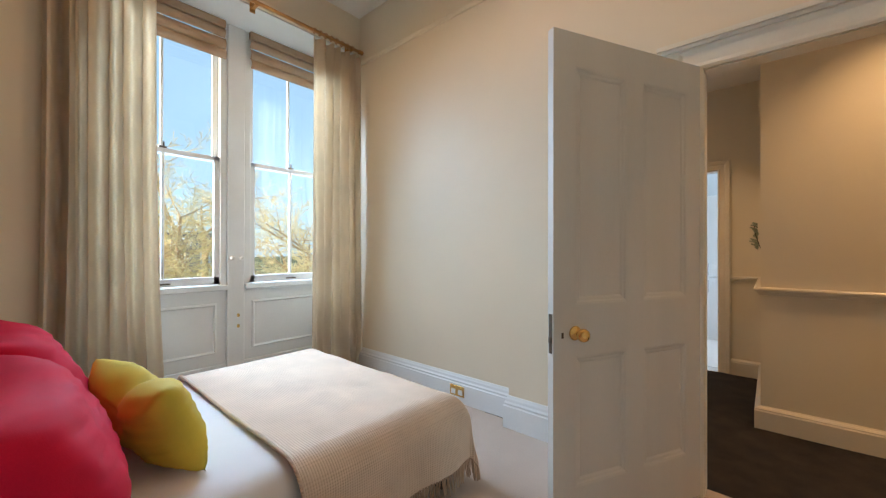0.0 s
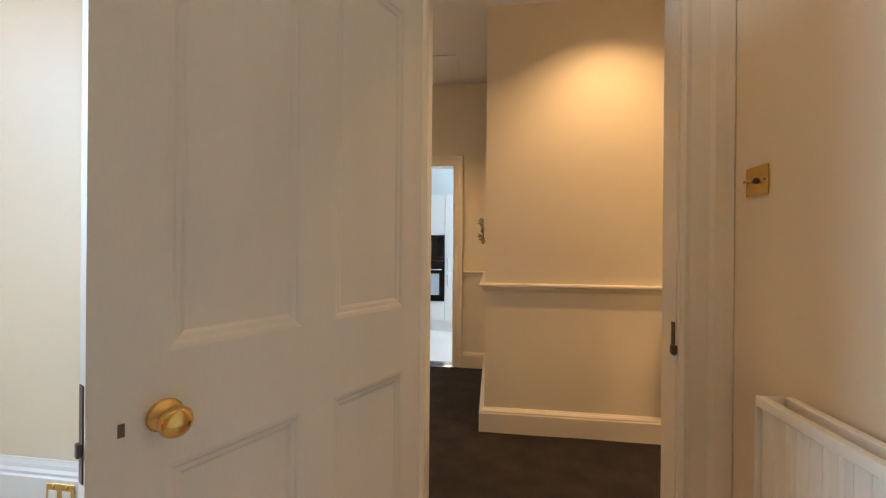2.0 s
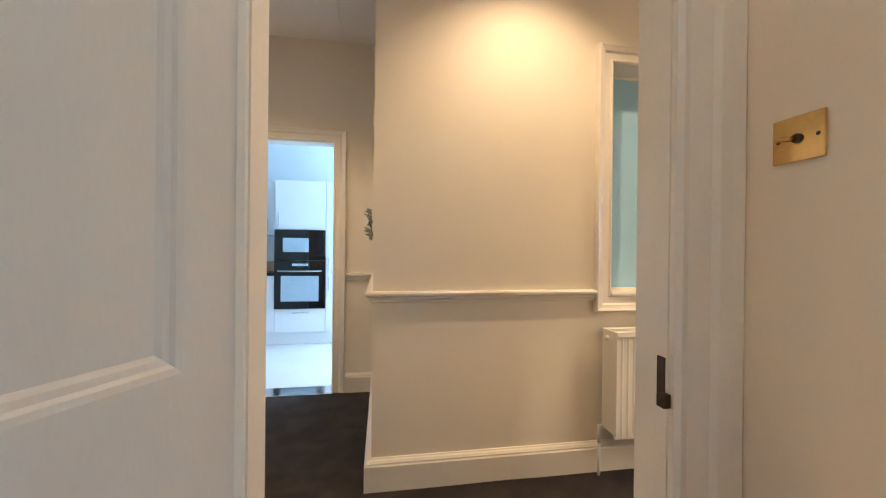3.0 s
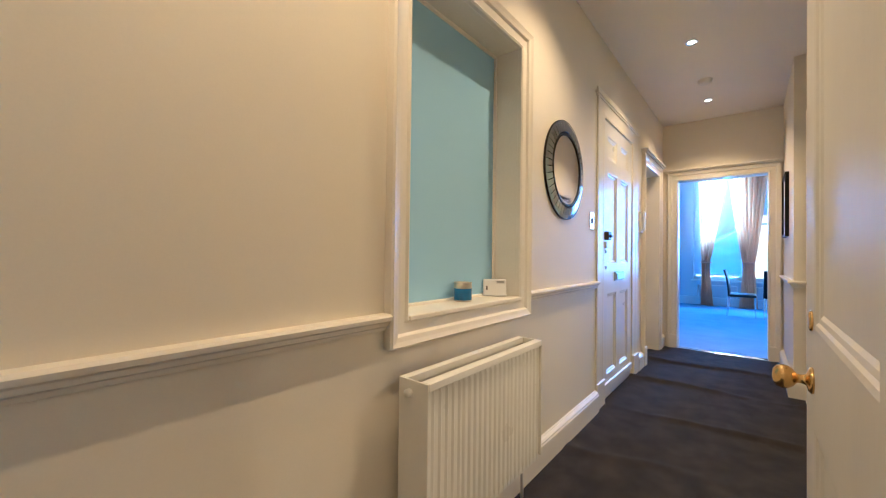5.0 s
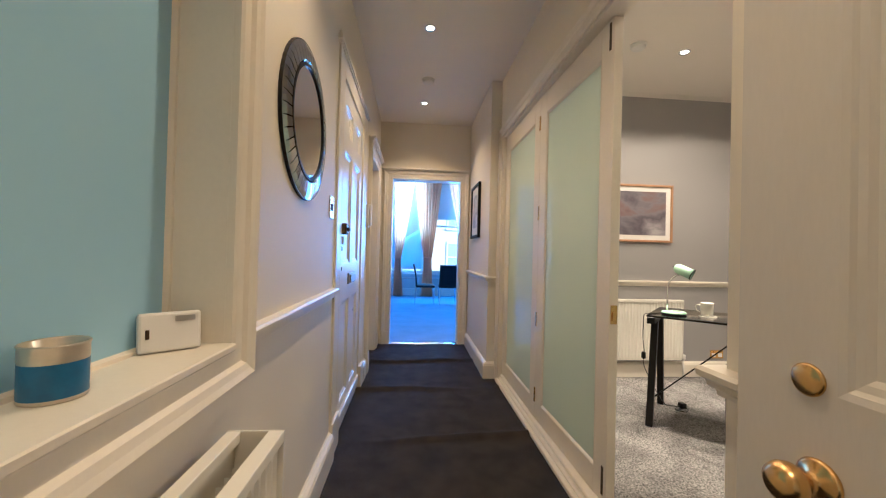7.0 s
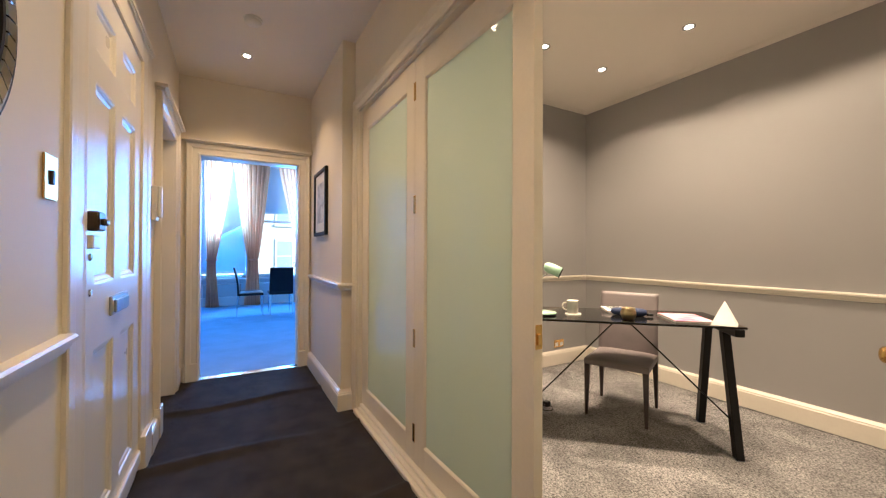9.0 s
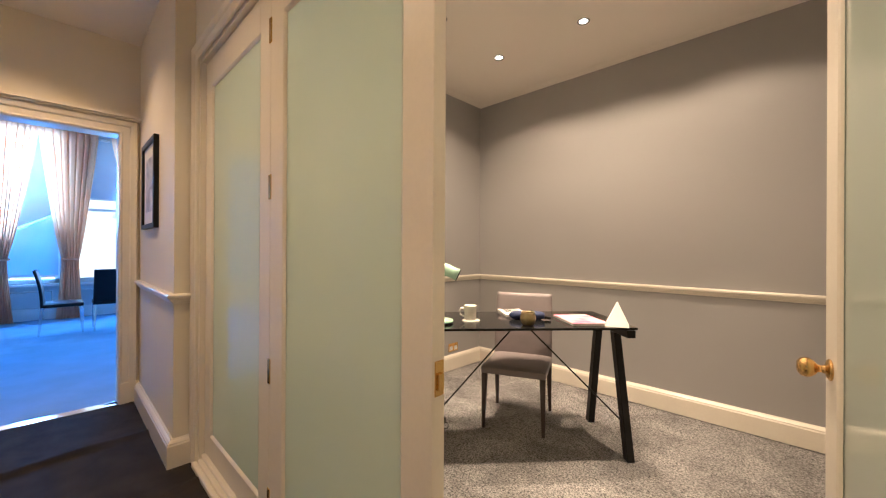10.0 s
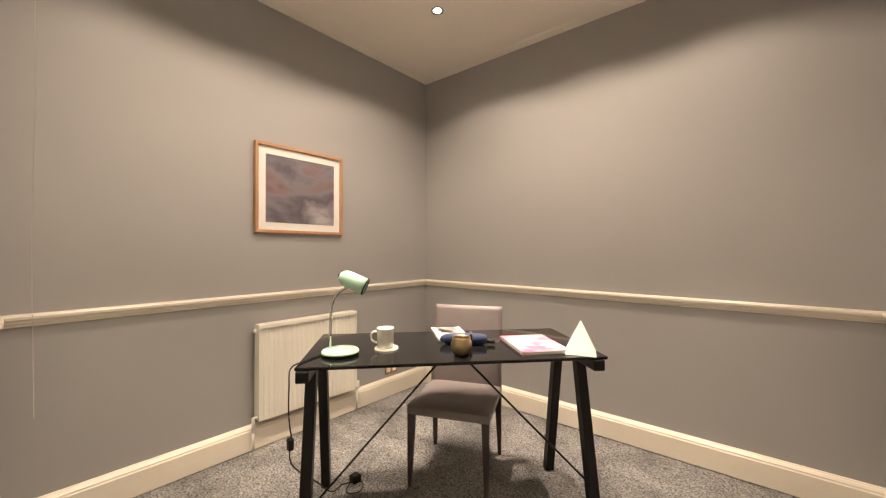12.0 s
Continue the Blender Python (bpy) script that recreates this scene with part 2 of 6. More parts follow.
LEATHER = material("taupe_leather", (0.185, 0.158, 0.155), 0.5, var=0.1, scale=9, fine=130, bump=0.22, dist=0.003)
LEATHERDK = material("dark_brown_leather", (0.055, 0.042, 0.042), 0.45, var=0.2, scale=8, fine=130, bump=0.2, dist=0.003)
MINT = material("mint_green_enamel", (0.44, 0.66, 0.50), 0.28, var=0.04, scale=6, bump=0.02, coat=0.3)
CERAMIC = material("white_glazed_ceramic", (0.80, 0.77, 0.70), 0.18, var=0.03, scale=8, bump=0.02, coat=0.3)
PLASTER = material("white_plaster", (0.78, 0.74, 0.68), 0.7, var=0.06, scale=14, fine=150, bump=0.2, dist=0.003)
GOLD = material("antique_gold_metal", (0.50, 0.40, 0.22), 0.32, 1.0, var=0.2, scale=20, fine=90, bump=0.15, dist=0.003)
NAVY = material("navy_cloth", (0.022, 0.035, 0.10), 0.75, var=0.2, scale=14, fine=300, bump=0.3, dist=0.003)
PAPER = material("white_paper", (0.80, 0.78, 0.74), 0.6, var=0.05, scale=10, bump=0.02)
PINKCOVER = material("pink_marbled_cover", (0.80, 0.58, 0.60), 0.35, var=0.08, scale=7, fine=26, bump=0, tint=(0.78, 0.12, 0.26), spread=0.17)
OAK = material("light_oak", (0.44, 0.25, 0.12), 0.45, var=0.22, scale=5, fine=60, bump=0.1, dist=0.003, stretch=(7, 7, 0.8))
PINE = material("varnished_pine", (0.50, 0.24, 0.07), 0.3, var=0.2, scale=6, fine=50, bump=0.05, stretch=(6, 1, 6))
MOUNT = material("white_mount_card", (0.80, 0.77, 0.73), 0.8, var=0.02, scale=20, bump=0.02)
RADW = material("radiator_enamel", (0.80, 0.77, 0.68), 0.3, var=0.03, scale=4, bump=0.03, dist=0.002)
PLASTIC = material("white_plastic", (0.78, 0.76, 0.72), 0.35, var=0.03, scale=9, bump=0.02)
CURTAIN = thin_cloth(material("oatmeal_linen", (0.78, 0.68, 0.54), 0.9, var=0.1, scale=4, fine=280, bump=0.35, dist=0.003), 0.42)
# cream curtains; the orange base colour carries the warm sunlight through them
CREAMCURTAIN = thin_cloth(material("sun_warmed_cream_silk", (1.0, 0.64, 0.42), 0.7, var=0.08, scale=3, fine=200, bump=0.2, dist=0.003), 0.62)
# white blinds; the blue tint of the cloth stands for daylight on them
BLINDCLOTH = thin_cloth(material("blue_lit_blind_cloth", (0.58, 0.66, 0.76), 0.8, var=0.05, scale=2, fine=260, bump=0.2, dist=0.002), 0.18)
BLIND = material("tan_blind_cloth", (0.44, 0.30, 0.19), 0.85, var=0.1, scale=5, fine=240, bump=0.3, dist=0.003)
REDCLOTH = material("crimson_cotton", (0.60, 0.006, 0.040), 0.8, var=0.14, scale=6, fine=320, bump=0.25, dist=0.003, spec=0.2)
YELLOWCLOTH = material("mustard_yellow_cotton", (0.66, 0.50, 0.06), 0.8, var=0.12, scale=6, fine=320, bump=0.25, dist=0.003, spec=0.25)
SHEET = material("white_cotton", (0.80, 0.79, 0.78), 0.85, var=0.04, scale=3, fine=300, bump=0.2, dist=0.003)
THROW = weave(material("beige_waffle_throw", (0.72, 0.55, 0.41), 0.92, var=0.1, scale=5, fine=260, bump=0), 30, 0.35, 0.005)
FRINGE = material("beige_fringe", (0.50, 0.36, 0.25), 0.9, var=0.15, scale=9, bump=0.1)
DARKWOOD = material("dark_bed_wood", (0.03, 0.022, 0.02), 0.5, var=0.2, scale=8, bump=0.1)
TINBLUE = material("blue_printed_tin", (0.02, 0.13, 0.30), 0.35, var=0.2, scale=22, bump=0.05)
TINTOP = material("bare_tin", (0.60, 0.55, 0.45), 0.3, 0.8, var=0.1, scale=20, bump=0.05)
KITWHITE = material("white_cabinet", (0.80, 0.80, 0.80), 0.25, var=0.02, scale=2, bump=0.02)
WORKTOP = material("black_worktop", (0.02, 0.02, 0.022), 0.2, var=0.3, scale=60, bump=0.02)
STEEL = material("brushed_steel", (0.55, 0.55, 0.55), 0.3, 1.0, var=0.1, scale=20, bump=0.02)
LEAF = material("green_leaf", (0.07, 0.16, 0.03), 0.5, var=0.3, scale=20, bump=0.1, by_object=0.2)
PALELEAF = material("pale_sage_leaf", (0.34, 0.38, 0.26), 0.6, var=0.2, scale=20, bump=0.1)
# low golden sun is painted into the bark and twig colours
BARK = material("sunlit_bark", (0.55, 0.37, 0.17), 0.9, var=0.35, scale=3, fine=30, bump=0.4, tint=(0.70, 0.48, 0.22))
TWIG = material("sunlit_twig", (1.0, 0.70, 0.34), 0.85, var=0.3, scale=1.5, fine=20, bump=0)
STONE = material("sandstone_blocks", (0.42, 0.35, 0.27), 0.85, var=0.2, scale=1.5, fine=18, bump=0.3, dist=0.02)
PALESTONE = material("pale_painted_stone", (0.74, 0.72, 0.68), 0.8, var=0.1, scale=1.5, fine=18, bump=0.2, dist=0.02)
SLATE = material("grey_slate", (0.12, 0.13, 0.15), 0.7, var=0.25, scale=3, fine=20, bump=0.3)
GRASS = material("rough_grass", (0.10, 0.11, 0.035), 0.95, var=0.4, scale=0.2, fine=3, bump=0.6, dist=0.05)
# pale blue-grey; on the houses it stands for sky reflected in the panes
PALEPANE = material("pale_blue_pane", (0.42, 0.50, 0.57), 0.1, var=0.2, scale=1, bump=0)
LENS = glow("downlight_lens", (1.0, 0.80, 0.55), 6.0)

# the framed abstract: bands of mauve, grey and rust
def abstract(name, dark, mid, pale, rust, scale):
    m = material(name, mid, 0.5, bump=0)
    n, l = m.node_tree.nodes, m.node_tree.links
    tc, mp, ns, rp = n.new("ShaderNodeTexCoord"), n.new("ShaderNodeMapping"), n.new("ShaderNodeTexNoise"), n.new("ShaderNodeValToRGB")
    mp.inputs["Scale"].default_value = (scale, scale, scale * 1.9)
    mp.inputs["Rotation"].default_value = (0.25, 0, 0)
    ns.inputs["Scale"].default_value, ns.inputs["Detail"].default_value, ns.inputs["Distortion"].default_value = 1.0, 6, 0.3
    l.new(tc.outputs["Object"], mp.inputs["Vector"])
    l.new(mp.outputs["Vector"], ns.inputs["Vector"])
    l.new(ns.outputs["Fac"], rp.inputs["Fac"])
    e = rp.color_ramp.elements
    e[0].position, e[0].color = 0.30, (*dark, 1)
    e[1].position, e[1].color = 0.74, (*pale, 1)
    for p, c in ((0.40, rust), (0.47, mid), (0.58, dark), (0.64, mid)):
        x = e.new(p)
        x.color = (*c, 1)
    l.new(rp.outputs["Color"], n["Principled BSDF"].inputs["Base Color"])
    return m


MAUVE = abstract("mauve_abstract", (0.10, 0.085, 0.105), (0.20, 0.18, 0.20), (0.40, 0.37, 0.38), (0.20, 0.13, 0.125), 2.3)
SKETCH = abstract("grey_sketch", (0.35, 0.35, 0.38), (0.6, 0.6, 0.62), (0.72, 0.72, 0.72), (0.5, 0.48, 0.5), 4.0)

# ---------------------------------------------------------------- mesh helpers
def mesh_ob(name, bm, mat, smooth=False):
    me = bpy.data.meshes.new(name)
    bm.normal_update()
    bm.to_mesh(me)
    bm.free()
    me.materials.append(mat)
    if smooth:
        for p in me.polygons:
            p.use_smooth = True
    return new(name, me)


def part(name, bm, mat, parent, label="", smooth=False):
    ob = mesh_ob(name, bm, mat, smooth)
    ob.parent = parent
    return tagged(ob, label)


def thing(name, label, category, m=None, group="", kind=""):
    ob = new(name)
    ob.empty_display_size = 0.1
    if m is not None:
        ob.matrix_world = m
    return tagged(ob, label, category, group, kind)


def setting(name, bm, mat, label="", smooth=False):
    return tagged(mesh_ob(name, bm, mat, smooth), label, kind="structure")


def box(bm, x0, x1, y0, y1, z0, z1, bevel=0.0, seg=1):
    """A box added to bm, with eased edges."""
    vs = bmesh.ops.create_cube(bm, size=1)["verts"]
    for v in vs:
        v.co = ((x0 + x1) / 2 + v.co.x * (x1 - x0), (y0 + y1) / 2 + v.co.y * (y1 - y0), (z0 + z1) / 2 + v.co.z * (z1 - z0))
    if bevel:
        es = list({e for v in vs for e in v.link_edges})
        bmesh.ops.bevel(bm, geom=es, offset=bevel, segments=seg, affect="EDGES", profile=0.5)
    return bm


def boxes(*rows, bevel=0.0, seg=1):
    bm = bmesh.new()
    for r in rows:
        box(bm, *r, bevel=bevel, seg=seg)
    return bm


def sweep(path, profile, at, bm=None, closed=False):
    """Sweeps profile (a: to the left of the path, b: along the third axis) along a flat path with mitred corners; at(u, v, w) places it."""
    bm = bm or bmesh.new()
    n, rings = len(path), []
    for i in range(n):
        p = Vector(path[i])
        a = Vector(path[i - 1]) if (i > 0 or closed) else None
        b = Vector(path[(i + 1) % n]) if (i < n - 1 or closed) else None
        d1 = (p - a).normalized() if a is not None else None
        d2 = (b - p).normalized() if b is not None else None
        d1, d2 = d1 or d2, d2 or d1
        n1, n2 = Vector((-d1.y, d1.x)), Vector((-d2.y, d2.x))
        m = (n1 + n2)
        m = m / max(0.2, m.dot(n1))
        rings.append([bm.verts.new(at(p.x + m.x * o, p.y + m.y * o, w)) for o, w in profile])
    k = len(profile)
    for i in range(n if closed else n - 1):
        r, s = rings[i], rings[(i + 1) % n]
        for j in range(k - 1):
            bm.faces.new((r[j], s[j], s[j + 1], r[j + 1]))
    if not closed:
        for r in (rings[0], rings[-1]):
            if len(r) > 2:
                bm.faces.new(r)
    bmesh.ops.recalc_face_normals(bm, faces=bm.faces[:])
    return bm


def in_plan(u, v, w):
    return (u, v, w)


def tube(pts, r, n=8, bm=None, taper=None):
    """A round bar through the points."""
    bm = bm or bmesh.new()
    pts = [Vector(p) for p in pts]
    rings = []
    for i, p in enumerate(pts):
        d = (pts[min(i + 1, len(pts) - 1)] - pts[max(i - 1, 0)]).normalized()
        s = d.cross(Vector((0, 0, 1)) if abs(d.z) < 0.95 else Vector((1, 0, 0))).normalized()
        t = d.cross(s)
        rr = r if taper is None else r + (taper - r) * i / max(1, len(pts) - 1)
        rings.append([bm.verts.new(p + rr * (s * math.cos(2 * math.pi * j / n) + t * math.sin(2 * math.pi * j / n))) for j in range(n)])
    for a, b in zip(rings, rings[1:]):
        for j in range(n):
            bm.faces.new((a[j], a[(j + 1) % n], b[(j + 1) % n], b[j]))
    bm.faces.new(rings[0])
    bm.faces.new(rings[-1])
    bmesh.ops.recalc_face_normals(bm, faces=bm.faces[:])
    return bm


def lathe(profile, n=28, bm=None, at=None, close=True):
    """Turns a profile of (radius, height) round the z axis; at: a pose for it."""
    bm = bm or bmesh.new()
    m = at or Matrix.Identity(4)
    rings = [[bm.verts.new(m @ Vector((max(r, 1e-4) * math.cos(2 * math.pi * j / n), max(r, 1e-4) * math.sin(2 * math.pi * j / n), z))) for j in range(n)] for r, z in profile]
    for a, b in zip(rings, rings[1:]):
        for j in range(n):
            bm.faces.new((a[j], a[(j + 1) % n], b[(j + 1) % n], b[j]))
    if close:
        bm.faces.new(rings[0])
        bm.faces.new(rings[-1])
    bmesh.ops.recalc_face_normals(bm, faces=bm.faces[:])
    return bm


def sheet(nu, nv, place, thick=0.0, bm=None):
    """A grid of points place(a, b), a and b from 0 to 1, with a thickness along z of its own normal."""
    bm = bm or bmesh.new()
    g = [[bm.verts.new(place(i / nu, j / nv)) for j in range(nv + 1)] for i in range(nu + 1)]
    fs = [bm.faces.new((g[i][j], g[i + 1][j], g[i + 1][j + 1], g[i][j + 1])) for i in range(nu) for j in range(nv)]
    if thick:
        bm.normal_update()
        bmesh.ops.solidify(bm, geom=fs, thickness=thick)
    bmesh.ops.recalc_face_normals(bm, faces=bm.faces[:])
    return bm


ALONG_Y = pose(0, 0, 0, -90, 0, 0)      # turns z onto +y

# ---------------------------------------------------------------- large structure
CH = 2.91                                    # ceiling of hall and office
BC = 3.72                                    # ceiling of the bedroom

# floors
setting("floor_bedroom", boxes((-3.8, 0.93, -4.7, 0.204, -0.12, 0.0), (-3.8, -1.33, 0.204, 0.30, -0.12, 0.0)), BEIGECARPET, "beige cut-pile bedroom carpet")


def hall_floor(a, b):
    x = -1.7 + a * 7.8
    y0 = 0.202 if x < 1.78 else -0.02
    y = y0 + b * (2.72 - y0)
    h = 0.004 * noise.noise((x * 2.2, y * 2.2, 3.0))
    if x > 2.0:
        k = min(1.0, (x - 2.0) / 1.6)
        w = x * 7.4 + 1.3 * noise.noise((x * 0.9, y * 1.4, 1.0)) + 0.3 * y
        h += 0.026 * k * max(0.0, math.sin(w)) ** 22 * min(1.0, max(0.0, 2.2 * noise.noise((x * 1.1, y * 1.5, 7.0)) + 0.75))
    return (x, y, h)


setting("floor_hall", sheet(520, 50, hall_floor), DARKCARPET, "charcoal brown hall carpet with ripples", smooth=True)
setting("subfloor_hall", boxes((-1.7, 6.1, 0.21, 2.72, -0.12, -0.02), (1.8, 6.1, -0.02, 0.21, -0.12, -0.02)), DARKCARPET)


OZ = -0.03                                   # the office floor lies a little lower


def shag_floor(a, b):
    x, y = 1.70 + a * 3.25, -3.0 + b * 2.97
    h = 0.007 * noise.noise((x * 22, y * 22, 1.0)) + 0.006 * noise.noise((x * 44, y * 44, 4.0))
    return (x, y, OZ + h - 0.006)


setting("floor_office", sheet(230, 210, shag_floor), SHAG, "silver grey deep-pile office carpet", smooth=True)
setting("subfloor_office", boxes((1.70, 4.95, -3.0, -0.02, -0.14, OZ - 0.03)), SHAG)
setting("floor_living", boxes((6.1, 12.2, -4.5, 3.0, -0.12, 0.0)), LIVCARPET, "pale grey living room carpet coloured by blue daylight")
setting("floor_kitchen", boxes((-3.2, 1.4, 2.72, 5.2, -0.12, 0.004)), KITFLOOR, "pale kitchen floor")
setting("threshold_living", boxes((6.03, 6.12, 0.22, 1.11, -0.02, 0.008), bevel=0.003), CHROME, "narrow metal carpet strip in doorway")
setting("threshold_kitchen", boxes((-1.14, -0.37, 2.56, 2.74, -0.02, 0.006), bevel=0.003), CHROME)

# ceilings
setting("ceiling_bedroom", boxes((-3.8, 0.93, -4.7, 0.4, BC, BC + 0.1)), CEIL)
setting("ceiling_hall", boxes((1.70, 6.2, 0.0, 2.72, CH, CH + 0.1), (-1.33, 1.70, 0.19, 2.72, CH, CH + 0.1), (-1.7, -1.33, 0.38, 2.72, CH, CH + 0.1), (-1.1, -0.30, 2.0, 2.46, CH - 0.012, CH)), CEIL)
setting("ceiling_office", boxes((1.70, 4.95, -3.0, -0.0, CH, CH + 0.1)), CEIL)
setting("ceiling_living", boxes((6.1, 12.2, -4.5, 3.0, 3.75, 3.85)), CEIL)
setting("ceiling_kitchen", boxes((-3.2, 1.5, 2.7, 5.2, 2.91, 3.01)), CEIL)

# bedroom walls
DX0, DX1, DH = -0.222, 0.651, 2.165          # bedroom doorway
setting("wall_bedroom_north", boxes(
    (-3.75, -1.331, 0.24, 0.40, 0, BC),
    (-1.331, DX0, 0.122, 0.20, 0, BC), (-1.36, -1.331, 0.122, 0.24, 0, BC),
    (DX1, 0.81, 0.122, 0.20, 0, BC), (DX0, DX1, 0.122, 0.20, DH, BC)), BEDWALL, "cream painted bedroom wall")
setting("wall_bedroom_east", boxes((0.81, 0.93, -4.7, 0.20, 0, BC)), BEDWALL)
setting("wall_bedroom_south", boxes((-3.75, 0.93, -4.85, -4.7, 0, BC)), BEDWALL)
WX = -3.75                                   # plane of the windows
setting("wall_bedroom_west", boxes(
    (-3.90, -3.28, -4.7, -1.92, 0, BC), (-3.90, -3.28, 0.20, 0.40, 0, BC), (-3.90, -3.28, -1.92, 0.20, 3.34, BC)), BEDWALL)
setting("window_recess_lining", boxes(
    (-3.78, -3.30, -1.922, -1.90, 0, 3.34), (-3.78, -3.30, 0.18, 0.202, 0, 3.34), (-3.78, -3.30, -1.90, 0.18, 3.325, 3.345)), WINW)

# hall walls
setting("wall_hall_south", boxes(
    (-1.85, -1.331, 0.401, 0.41, 0, CH), (-1.331, DX0, 0.201, 0.206, 0, CH), (DX1, 0.93, 0.201, 0.206, 0, CH), (DX0, DX1, 0.201, 0.206, DH, CH),
    (0.93, 1.80, 0.08, 0.20, 0, CH),
    (1.80, 4.72, -0.12, -0.012, 2.40, CH), (4.72, 6.05, -0.12, 0.09, 0, CH)), CREAM, "cream painted hall wall")
IX0, IX1, IZ0, IZ1 = 1.27, 2.06, 0.965, 2.235   # internal window
FX0, FX1, FH = 3.50, 4.42, 2.30              # front door
SX0, SX1, SH = 4.95, 5.73, 2.19              # side door
NY = 1.285
setting("wall_hall_north", boxes(
    (-0.02, IX0, NY, 1.60, 0, CH), (IX0, IX1, NY, 1.60, 0, IZ0), (IX0, IX1, NY, 1.60, IZ1, CH),
    (IX1, FX0, NY, 1.60, 0, CH), (FX0, FX1, NY, 1.60, FH, CH), (FX1, SX0, NY, 1.60, 0, CH),
    (SX0, SX1, NY, 1.60, SH, CH), (SX1, 6.05, NY, 1.60, 0, CH)), CREAM, "cream painted hall wall with dado")
setting("wall_hall_return", boxes((-0.02, 0.16, 1.60, 2.60, 0, CH)), CREAM)
setting("wall_hall_west", boxes((-1.85, -1.70, 0.41, 2.72, 0, CH)), CREAM)
KX0, KX1, KH = -1.14, -0.374, 2.07           # kitchen doorway
setting("wall_kitchen_door", boxes((-1.85, KX0, 2.60, 2.72, 0, CH), (KX1, 0.16, 2.60, 2.72, 0, CH), (KX0, KX1, 2.60, 2.72, KH, CH)), CREAM)
LY0, LY1, LH = 0.22, 1.11, 2.16              # living room doorway
setting("wall_hall_east", boxes((6.05, 6.20, -0.12, LY0, 0, 3.75), (6.05, 6.20, LY1, 1.60, 0, 3.75), (6.05, 6.20, LY0, LY1, LH, 3.75)), CREAM)

# office walls
OX, OY = 4.85, -2.875
setting("wall_office_east", boxes((OX, OX + 0.1, -3.0, -0.12, -0.1, CH)), GREY, "mid grey painted office wall")
setting("wall_office_south", boxes((1.70, OX + 0.1, OY - 0.12, OY, -0.1, CH)), GREY, "mid grey painted office wall")
setting("wall_office_west", boxes((1.70, 1.843, OY, 0.08, -0.1, CH)), GREY)
setting("wall_office_north", boxes((4.62, OX, -0.125, -0.09, 0, CH), (1.843, 4.62, -0.125, -0.121, 2.40, CH)), GREY)

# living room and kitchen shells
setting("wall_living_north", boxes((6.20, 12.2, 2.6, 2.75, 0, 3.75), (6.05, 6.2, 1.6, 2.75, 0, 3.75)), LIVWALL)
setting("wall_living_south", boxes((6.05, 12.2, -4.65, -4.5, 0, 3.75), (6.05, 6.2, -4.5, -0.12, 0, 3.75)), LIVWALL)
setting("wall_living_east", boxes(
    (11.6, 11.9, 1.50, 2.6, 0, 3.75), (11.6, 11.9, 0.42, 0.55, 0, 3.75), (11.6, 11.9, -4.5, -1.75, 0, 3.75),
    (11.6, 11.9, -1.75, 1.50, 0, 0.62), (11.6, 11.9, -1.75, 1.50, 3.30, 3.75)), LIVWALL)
setting("wall_kitchen_north", boxes((-3.2, 1.5, 4.85, 5.0, 0, 2.91)), LIVWALL)
setting("wall_kitchen_west", boxes((-3.3, -3.15, 2.6, 5.0, 0, 2.91)), LIVWALL)
setting("wall_kitchen_east", boxes((1.4, 1.55, 2.6, 3.3, 0, 2.91), (1.4, 1.55, 4.7, 5.0, 0, 2.91), (1.4, 1.55, 3.3, 4.7, 0, 1.0), (1.4, 1.55, 3.3, 4.7, 2.4, 2.91)), LIVWALL)
setting("wall_kitchen_south", boxes((0.16, 1.55, 2.60, 2.72, 0, 2.91), (-3.2, -1.85, 2.60, 2.72, 0, 2.91)), LIVWALL)
setting("wall_stair", boxes((-0.02, 6.2, 1.90, 2.0, 0, CH)), CREAM)

# ---------------------------------------------------------------- mouldings
SKIRT = [(0, 0), (0.034, 0), (0.034, 0.124), (0.031, 0.128), (0.029, 0.131), (0.029, 0.138), (0.020, 0.147), (0.012, 0.151), (0.008, 0.156), (0, 0.156)]
SKIRT_TALL = [(0, 0), (0.030, 0), (0.030, 0.150), (0.024, 0.158), (0.026, 0.172), (0.018, 0.184), (0.014, 0.200), (0.008, 0.212), (0.004, 0.222), (0, 0.222)]
DADO = [(0, 0.930), (0.010, 0.933), (0.012, 0.943), (0.022, 0.949), (0.024, 0.960), (0.036, 0.967), (0.038, 0.979), (0.032, 0.987), (0, 0.989)]


def run(name, path, profile, mat=TRIM):
    """A moulding round the room: the room lies to the left of the path."""
    setting(name, sweep(path, profile, in_plan), mat)


run("baseboard", [(FX0 - 0.192, NY), (-0.02, NY), (-0.02, 2.60), (KX1 + 0.105, 2.60)], SKIRT)
run("baseboard", [(SX0 - 0.12, NY), (FX1 + 0.192, NY)], SKIRT)
run("baseboard", [(6.05, NY), (SX1 + 0.12, NY)], SKIRT)
run("baseboard", [(4.72, -0.02), (4.72, 0.09), (6.05, 0.09)], SKIRT)
run("trim_dado", [(IX0 - 0.09, NY), (-0.02, NY), (-0.02, 2.60), (KX1 + 0.105, 2.60)], DADO)
run("trim_dado", [(FX0 - 0.192, NY), (IX1 + 0.09, NY)], DADO)
run("trim_dado", [(4.72, -0.02), (4.72, 0.09), (6.05, 0.09)], DADO)
run("trim_dado", [(1.735, 0.20), (1.80, 0.20), (1.80, 0.09)], DADO)
run("baseboard", [(1.72, 0.20), (1.80, 0.20), (1.80, 0.0)], SKIRT)
